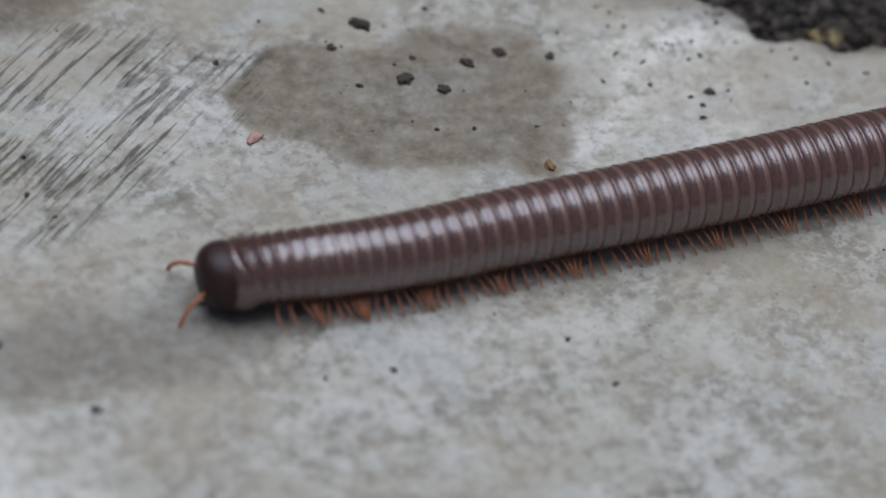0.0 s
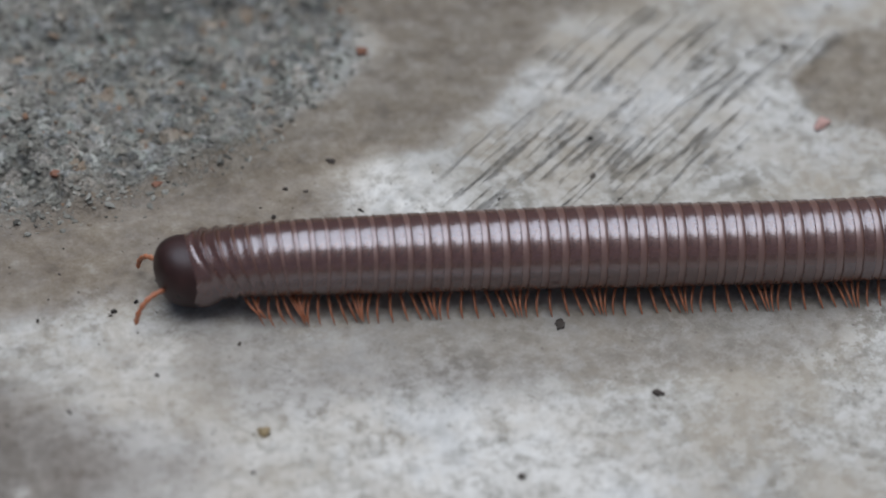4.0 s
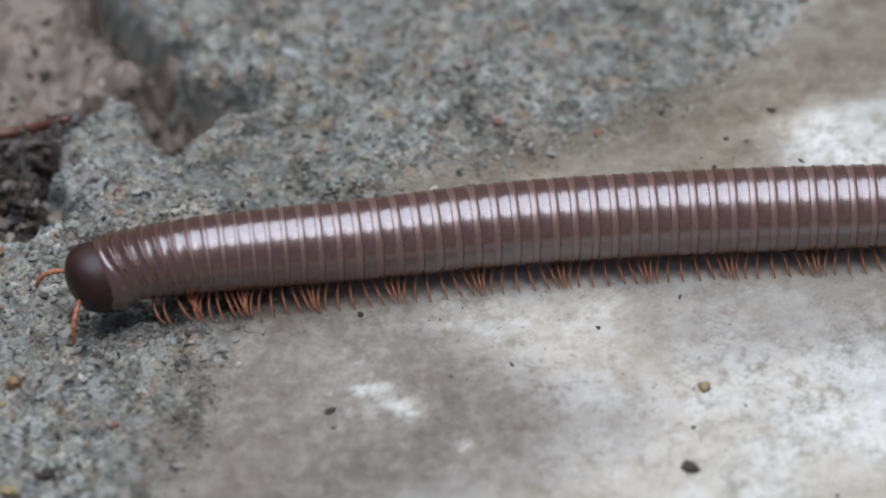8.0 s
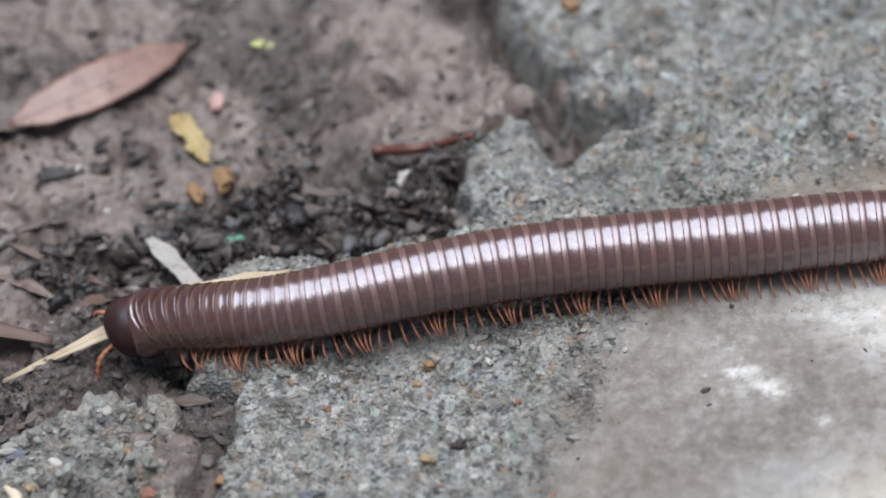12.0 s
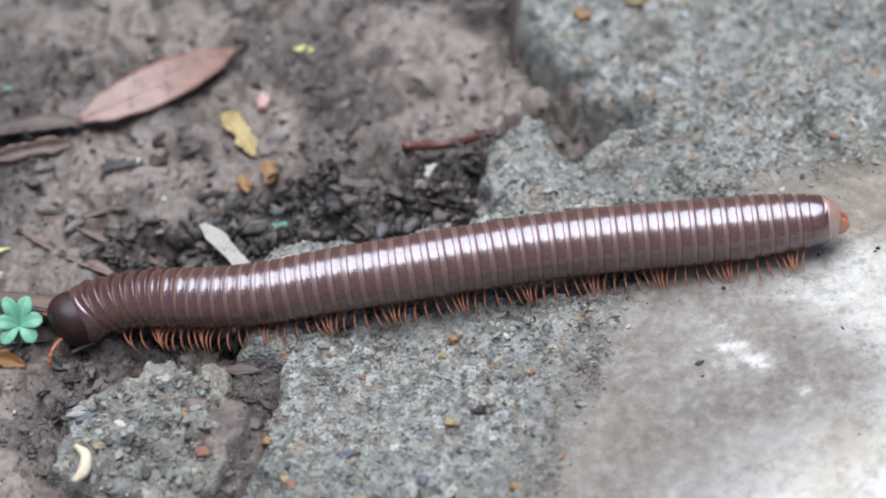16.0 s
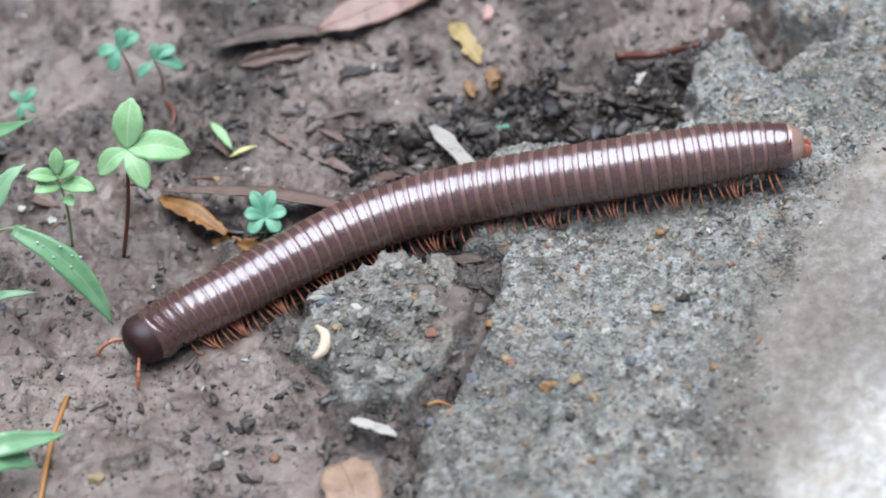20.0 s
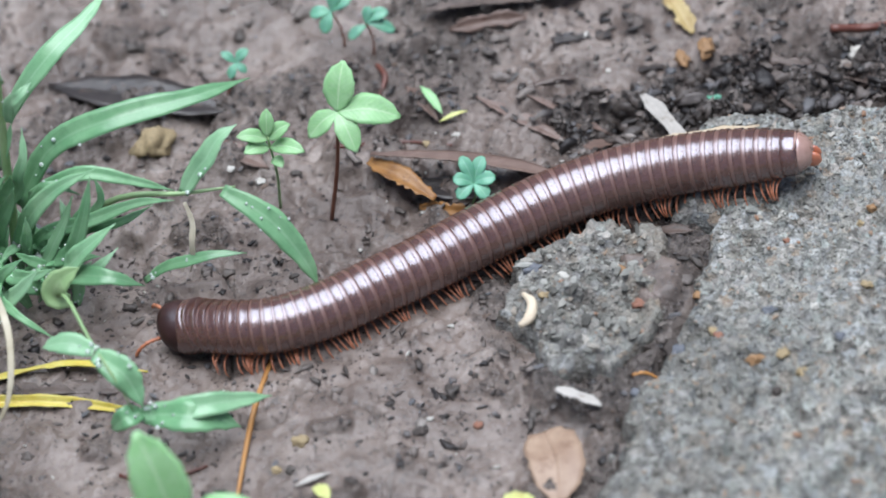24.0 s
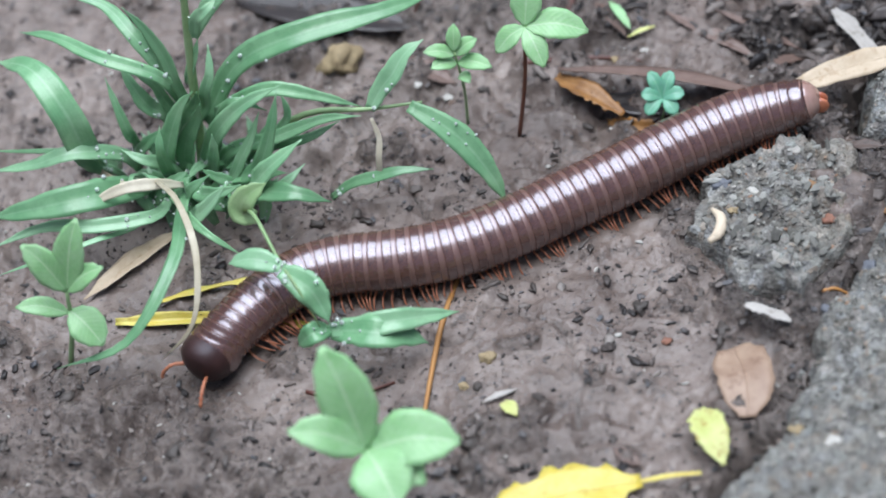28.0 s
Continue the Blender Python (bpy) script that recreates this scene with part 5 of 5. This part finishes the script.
def build_crumbs():
    """Loose soil on the mud, grit on the worn concrete, specks on the smooth part."""
    rand = np.random.RandomState(5)
    n = 52000
    x, y = rand.uniform(-0.23, 0.11, n), rand.uniform(-0.1, 0.16, n)
    z, debris = mud_height(x, y)
    clump = step(layers(x, y, 0.03, 3, 301), -0.2, 0.9)
    keep = (rand.rand(n) < 0.24 + 0.7 * debris + 0.35 * clump) & (inside(x, y, SLAB) < 0.0)
    size = 0.00014 + 0.0006 * rand.rand(n) ** 12 * (1 + debris) + 0.0002 * rand.rand(n)
    tagged(scatter("soil_crumbs", np.stack([x, y, z + size * 0.25, size], -1)[keep], DEBRIS, 6), "loose dark crumbs of soil on the mud", "soil", kind="stuff")
    n = 1600
    x, y = rand.uniform(0.36, 0.42, n), rand.uniform(0.066, 0.1, n)
    z, _ = mud_height(x, y)
    size = 0.0003 + 0.0016 * rand.rand(n) ** 4
    keep = inside(x, y, SLAB) < 0.0
    tagged(scatter("soil_crumbs", np.stack([x, y, z + size * 0.3 + 0.004, size], -1)[keep], SOIL, 16), "loose dark crumbs of soil at the slab's far edge", "soil", kind="stuff")
    n = 70000
    x, y = rand.uniform(-0.05, 0.2, n), rand.uniform(-0.085, 0.145, n)
    z, edge, bare, _ = slab_height(x, y)
    keep = (rand.rand(n) < 0.8 * bare) & (edge > 0.0015)
    size = 0.0002 + 0.0006 * rand.rand(n) ** 4
    tagged(scatter("grit", np.stack([x, y, z + size * 0.1, size], -1)[keep], GRIT, 7), "mixed grey and rusty grit in the worn concrete", "grit", kind="stuff")
    n = 1500
    x, y = rand.uniform(-0.044, 0.004, n), rand.uniform(-0.02, 0.032, n)
    keep = inside(x, y, LUMP) > 0.002
    size = 0.0003 + 0.0012 * rand.rand(n) ** 4
    z = lump_height(x, y)[0]
    grit = tagged(scatter("grit", np.stack([x, y, z + size * 0.15, size], -1)[keep], GRIT, 9), "mixed grey and rusty grit on the concrete lump", kind="stuff")
    grit.parent = LUMP_OB
    n = 5000
    x, y = rand.uniform(-0.035, 0.075, n), rand.uniform(0.06, 0.1, n)
    z, debris = mud_height(x, y)
    keep = (rand.rand(n) < 0.7 * step(debris, 0.5, 0.95)) & (inside(x, y, SLAB) < 0.0)
    size = 0.0003 + 0.0018 * rand.rand(n) ** 5
    tagged(scatter("soil_crumbs", np.stack([x, y, z + size * 0.15, size], -1)[keep], BLACK_CRUMB, 36, 1.6, 1.2, 2), "heap of black soil crumbs against the slab edge", "soil", kind="stuff")
    n = 9000
    x, y = rand.uniform(-0.23, 0.09, n), rand.uniform(-0.1, 0.15, n)
    z, debris = mud_height(x, y)
    clump = step(layers(x, y, 0.022, 3, 321), 0.0, 0.8)
    keep = (rand.rand(n) < 0.05 + 0.5 * clump + 0.4 * debris) & (inside(x, y, SLAB) < 0.0)
    size = 0.0003 + 0.0014 * rand.rand(n) ** 5
    tagged(scatter("mud_clods", np.stack([x, y, z + size * 0.1, size], -1)[keep], CLOD, 26, 1.4, 1.0, 2), "small brown clods of mud", "mud", kind="stuff")
    n = 24000
    x, y = rand.uniform(-0.23, 0.09, n), rand.uniform(-0.1, 0.15, n)
    z, debris = mud_height(x, y)
    clump = step(layers(x, y, 0.02, 3, 331, 0.7), 0.1, 0.9)
    keep = (rand.rand(n) < 0.06 + 0.8 * clump + 0.4 * debris) & (inside(x, y, SLAB) < 0.0)
    size = 0.0002 + 0.0009 * rand.rand(n) ** 5
    tagged(scatter("rotten_flakes", np.stack([x, y, z + size * 0.16, size], -1)[keep], BLACK_CRUMB, 27, 1.6, 0.6, 2), "flat black flakes of rotten leaf on the mud", "leaf litter", kind="stuff")
    n = 170
    x, y = rand.uniform(-0.23, 0.07, n), rand.uniform(-0.1, 0.15, n)
    z, _ = mud_height(x, y)
    keep = inside(x, y, SLAB) < 0.0
    size = 0.00025 + 0.0005 * rand.rand(n) ** 2
    tagged(scatter("pale_grains", np.stack([x, y, z + size * 0.4, size], -1)[keep], STONE_WHITE, 28), "small pale grains of sand on the mud", "sand", kind="stuff")
    n = 5200
    x, y = rand.uniform(0.08, 0.41, n), rand.uniform(-0.045, 0.115, n)
    z, edge, bare, _ = slab_height(x, y)
    thick = step(layers(x, y, 0.05, 3, 311), -0.1, 0.8) + 0.9 * step(y, 0.045, 0.07) * step(x, 0.26, 0.3)
    keep = (rand.rand(n) < (0.03 + 0.5 * thick) * (0.25 + 0.75 * step(y, 0.03, 0.05))) & (bare < 0.3) & (edge > 0.003)
    size = 0.0001 + 0.0005 * rand.rand(n) ** 4
    tagged(scatter("dirt_specks", np.stack([x, y, z + size * 0.3, size], -1)[keep], SOIL, 8), "small dark specks of dirt on the slab", "dirt", kind="stuff")


build_litter()
build_seedlings()
build_grass()
build_crumbs()


# ---- the millipede ----
TRACK = mm((470, 44), (420, 37), (377, 32), (358, 30), (335, 28), (313, 26.3), (295, 26), (275, 26.5), (256, 28), (236, 30.5), (217, 33), (200, 35), (182, 37), (163, 39),
           (144, 40.5), (125, 41.5), (105, 41.5), (85, 42), (65, 42), (50, 41), (35, 40.5), (14, 41.5), (-2, 42), (-16, 41), (-29, 37.5), (-42, 31), (-56, 22.5),
           (-69, 15.5), (-82, 8.5), (-95, 3.5), (-108, 1.5), (-120, 1), (-130, -2), (-140, -11), (-148, -21), (-154, -28), (-162, -38))
# Seconds and the x on the track at which the head's front stands.
HEAD_AT = ((0, 245), (1, 218), (3, 167), (6, 97), (8, 55), (9, 33.5), (10, 14), (11, -4), (12, -16), (14.5, -28), (16, -34.5), (20, -80), (22.5, -107), (25, -128), (26.5, -143), (28, -154))
# Seconds and how far, in mm, the body leans off its track at 0, 10, 22 and 38 mm behind the head.
SWAY = ((0, -3.4, -3.6, -3.4, -2.6, 0), (1, -1, -1, -1, -0.5, 0), (2, 0, 0, 0, 0, 0), (8, -2, 0, 0, 0, 0), (10, 2, 2, 0, 0, 0), (12, 5, 3, -0.5, -2.2, 0), (14.5, 8, 9, 4, 0, 0), (16, 11, 12, 6, 0, 0), (17, 7, 12, 8, 1, 0), (18, -4, 0, 1, 0, 0), (18.5, -3, 0, 0, 0, 0), (19, 0, 0, 0, 0, 0),
        (23, 0, 0, 0, 0, 0), (24.5, 13, 10, 3, 0, 0), (25, 16, 12, 3, 0, 0), (25.5, 8, 7, 2, 0, 0), (26, 2, 2, 1, 0, 0), (26.5, -1, 0, 0, 0, 0), (28, 0, 0, 0, 0, 0))
# Seconds and how far, in mm, the tail's end leans off the track.
TAIL_SWAY = ((0, 0), (20, 0), (22.5, -3.2), (28, -3.6))
# Seconds and the body's length against its length at rest.
STRETCH = ((0, 1.0), (16, 1.0), (18, 1.02), (19, 1.02), (20, 1.01), (22.5, 0.985), (25, 0.965), (26.5, 0.98), (28, 0.98))


def build_track():
    points = np.array([tuple(p) for p in curve_points([(x, y, 0) for x, y in TRACK], 1200)])
    u = np.clip((points[:, 0] + 0.045) / 0.095, 0, 1)
    points[:, 2] = -0.0032 + u * u * (3 - 2 * u) * 0.0112
    far = np.concatenate([[0], np.cumsum(np.linalg.norm(np.diff(points, axis=0), axis=1))])
    return points, far


TRACK_POINTS, TRACK_FAR = build_track()


def head_far(t):
    """How far along the track the head's front has come, evenly smoothed over the clip."""
    keys = [k[0] for k in HEAD_AT]
    spots = [float(np.interp(-k[1] / 1000, -TRACK_POINTS[:, 0], TRACK_FAR)) for k in HEAD_AT]
    return float(np.mean([np.interp(t + d, keys, spots) + (max(0, -(t + d)) * -0.027) for d in (-0.4, -0.2, 0, 0.2, 0.4)]))


def body_point(t, behind):
    """The middle of the body so many metres behind the head's front at t seconds."""
    behind *= float(np.interp(t, *zip(*STRETCH)))
    s = head_far(t) - behind
    p = Vector([float(np.interp(s, TRACK_FAR, TRACK_POINTS[:, k])) for k in range(3)])
    q = Vector([float(np.interp(s + 0.002, TRACK_FAR, TRACK_POINTS[:, k])) for k in range(3)])
    keys = [row[0] for row in SWAY]
    lean = [float(np.interp(t, keys, [row[k] for row in SWAY])) for k in (1, 2, 3, 4, 5)]
    knots, at = (0.0, 0.01, 0.022, 0.038, 0.062), behind
    off = sum(float(np.interp(at + d, knots, lean)) for d in (-0.008, -0.004, 0.0, 0.004, 0.008)) / 5000
    rear = min(1.0, max(0.0, (behind - 0.115) / 0.055))
    off += rear * rear * float(np.interp(t, *zip(*TAIL_SWAY))) / 1000
    side = Vector((0, 0, 1)).cross(q - p).normalized()
    return p - side * off


def body_pose(t, behind, tilt=0.0, drop=0.0, reach=0.0025):
    a, b = body_point(t, behind + reach), body_point(t, behind - reach)
    ahead = (b - a).normalized()
    left = Vector((0, 0, 1)).cross(ahead).normalized()
    turn = Matrix((ahead, left, ahead.cross(left))).transposed().to_4x4()
    return Matrix.Translation(body_point(t, behind)) @ turn @ Matrix.Translation((0, 0, -drop)) @ Matrix.Rotation(radians(tilt), 4, "Y")


def girth(a):
    """Radius of the body a mm behind the head's front."""
    return float(np.interp(a, (0, 8, 14, 24, 40, 80, 125, 146, 154, 160, 165), (6.2, 6.5, 6.4, 6.6, 6.9, 7.35, 7.4, 7.1, 6.5, 5.75, 5.1))) / 1000


def lathe(profile, sides=36, squash=0.97):
    """A closed solid of rows of x and radius, turned round the x axis, a little flat below."""
    bm = bmesh.new()
    rings = []
    for x, r in profile:
        row = []
        for s in range(sides):
            a = 2 * math.pi * s / sides
            z = math.sin(a)
            row.append(bm.verts.new((x, r * math.cos(a), r * z * (squash if z > 0 else squash * (1 - 0.12 * z * z)))))
        rings.append(row)
    for a, b in zip(rings, rings[1:]):
        for s in range(sides):
            bm.faces.new((a[s], b[s], b[(s + 1) % sides], a[(s + 1) % sides]))
    bm.faces.new(rings[0][::-1])
    bm.faces.new(rings[-1])
    return bm


def leg_mesh(side):
    """One thin jointed leg, from the belly out to the side and down to a claw."""
    s = 1 if side > 0 else -1
    joints = [(0, 0, 0), (0.0001, 0.0018 * s, 0.0004), (0.0002, 0.0035 * s, 0.0002), (0.0001, 0.0049 * s, -0.0006), (-0.0002, 0.0057 * s, -0.0016), (-0.0005, 0.006 * s, -0.0025)]
    radii = [0.0003, 0.00033, 0.00026, 0.0003, 0.00023, 0.00027, 0.0002, 0.00023, 0.00016, 0.00012, 0.00004]
    bm = tube(joints, radii, 6, 18)
    return mesh_of("leg", bm, LEG)


MOVERS = []
LEGS = []


def build_millipede():
    animal = tagged(new("millipede"), "glossy brown giant millipede with orange-red legs, crawling", "millipede")
    left_leg, right_leg = leg_mesh(1), leg_mesh(-1)
    # head: a dark rounded capsule, bent down in front
    bm = bmesh.new()
    bmesh.ops.create_uvsphere(bm, u_segments=32, v_segments=20, radius=1.0)
    for v in bm.verts:
        x, y, z = v.co
        nose = max(0.0, x)
        v.co = Vector((0.006 * x * (1 - 0.15 * abs(z)), 0.0063 * y * (1 - 0.08 * nose), 0.0066 * z - 0.0008 * nose - 0.0002))
    head = part("head", bm, HEAD, animal, "black-brown smooth rounded head")
    MOVERS.append((head, 0.0058, 50, 0.0011))
    for s in (-1, 1):
        bm = bmesh.new()
        bmesh.ops.create_uvsphere(bm, u_segments=12, v_segments=8, radius=0.0009)
        for v in bm.verts:
            v.co = Vector((v.co.x * 0.7, v.co.y * 0.35, v.co.z)) + Vector((0.0018, 0.0053 * s, 0.0008))
        part("eye", bm, EYE, head, "small black eye patch")
        bends = [(0, 0, 0), (0.0013, 0.0011 * s, 0.0), (0.0025, 0.0021 * s, -0.0004), (0.0035, 0.0029 * s, -0.0013), (0.0042, 0.0035 * s, -0.0024), (0.0046, 0.0038 * s, -0.0036), (0.0047, 0.0039 * s, -0.0042)]
        feeler = tube(bends, [0.0003, 0.0005, 0.00034, 0.00052, 0.00034, 0.00052, 0.00034, 0.0005, 0.00034, 0.0005, 0.00036, 0.00046, 0.0002], 8, 37)
        antenna = part("antenna", feeler, LEG, head, "reddish jointed antenna")
        LEGS.append((antenna, Matrix.Rotation(radians(-50), 3, "Y") @ Vector((0.0042, 0.0034 * s, -0.0008)), s, 0.0 if s > 0 else 1.7, "antenna"))
        bm = pebble(0.0014, 5 + s, 2, 0.1, 0.8)
        for v in bm.verts:
            v.co += Vector((0.0014, 0.0018 * s, -0.0056))
        part("mouthpart", bm, VALVE, head, "orange-brown mouthpart under the head")
    # collar behind the head
    r = girth(8)
    bm = lathe([(0.0036, r * 0.78), (0.0034, r * 0.9), (0.0022, r * 0.97), (0.0006, r * 1.0), (-0.0012, r * 0.985), (-0.0022, r * 0.95), (-0.0026, r * 0.92), (-0.0027, r * 0.8)])
    collar = part("collum", bm, SHELL, animal, "smooth wide dark brown plate behind the head")
    MOVERS.append((collar, 0.0086, 44, 0.0009))
    # body rings
    a, count = 10.6, 0
    while a < 161:
        pitch = float(np.interp(count, (0, 4, 9, 16, 42, 50), (2.0, 2.05, 2.5, 3.3, 3.35, 2.9)))
        show = float(np.interp(count, (0, 8, 16), (0.12, 0.24, 0.4)))
        r, w = girth(a), pitch / 1000
        front = w * (0.5 - show)
        bm = lathe([(front + 0.0002, r * 0.86), (front + 0.00012, r * 0.985), (front + 0.00003, r * 1.004), (front - 0.04 * w, r * 1.008), (front - 0.1 * w, r * 1.003), (front - 0.2 * w, r * 0.998), (-0.34 * w, r * 0.998), (-0.44 * w, r * 1.004), (-0.48 * w, r * 1.0), (-0.52 * w, r * 0.975), (-0.5 * w, r * 0.86)])
        ring = part("ring", bm, SHELL, animal)
        bm = lathe([(0.8 * w, r * 0.84), (0.79 * w, r * 0.95), (0.52 * w, r * 0.978), (0.3 * w, r * 0.982), (front - 0.0001, r * 0.98), (front - 0.0003, r * 0.86)])
        part("front_band", bm, BAND, ring, "paler brown matt front band of the ring")
        if 108 < a < 111:
            cam.data.dof.focus_object = ring
        MOVERS.append((ring, a / 1000, float(np.interp(count, (0, 2, 8), (36, 26, 0))), 0.0))
        if 0 < count:
            for k, fore in enumerate((0.22, -0.25)):
                for s in (-1, 1):
                    if count < 4 and k:
                        continue
                    leg = new("leg", left_leg if s > 0 else right_leg)
                    leg.parent = ring
                    LEGS.append((leg, Vector((fore * w, 0.0024 * s, -r * 0.81)), s, (2 * count + k) * 2 * math.pi / 8.6, "leg"))
        count += 1
        a += pitch
    # tail: last smooth ring, pale telson, orange valves
    r = girth(161)
    bm = lathe([(0.0024, r * 0.9), (0.0022, r * 0.99), (0.0, r * 1.0), (-0.0016, r * 0.96), (-0.0026, r * 0.9), (-0.0027, r * 0.7)])
    last = part("last_ring", bm, SHELL, animal, "smooth dark last ring")
    MOVERS.append((last, (a - 0.2) / 1000, 0, 0.0))
    bm = lathe([(0.0016, r * 0.7), (0.0015, r * 0.92), (0.0002, r * 0.85), (-0.001, r * 0.74), (-0.002, r * 0.58), (-0.0027, r * 0.4), (-0.003, r * 0.1)])
    telson = part("telson", bm, TAIL, animal, "pale pinkish tapering tail end")
    MOVERS.append((telson, (a + 2.6) / 1000, -8, 0.0))
    for s in (-1, 1):
        bm = pebble(0.0019, 31 + s, 3, 0.06, 1.2)
        for v in bm.verts:
            v.co = Vector((v.co.x * 1.0 - 0.0026, v.co.y * 0.62 + 0.001 * s, v.co.z - 0.0009))
        part("tail_valve", bm, VALVE, telson, "orange tail valve")
    return animal


build_millipede()


# ---- what moves ----
def motions():
    times = [k * 0.5 for k in range(57)]
    for ob, behind, tilt, drop in MOVERS:
        walk(ob, [(t, body_pose(t, behind, tilt, drop)) for t in times])
    swing = [k * 0.2 for k in range(141)]
    for ob, place, side, phase, kind in LEGS:
        rows = []
        for t in swing:
            if kind == "leg":
                w = 2 * math.pi * t / 0.9 + phase
                m = Matrix.Translation(place) @ Euler((side * radians(9) * max(0.0, math.cos(w)), 0, -side * radians(16) * math.sin(w))).to_matrix().to_4x4()
            else:
                m = Matrix.Translation(place) @ Matrix.Rotation(radians(-50), 4, "Y") @ Euler((side * radians(8) * math.sin(2.1 * t + phase), radians(14) * math.sin(3.3 * t + phase), side * radians(18) * math.sin(2.6 * t + 2 * phase))).to_matrix().to_4x4()
            rows.append((t, m))
        walk(ob, rows)


motions()
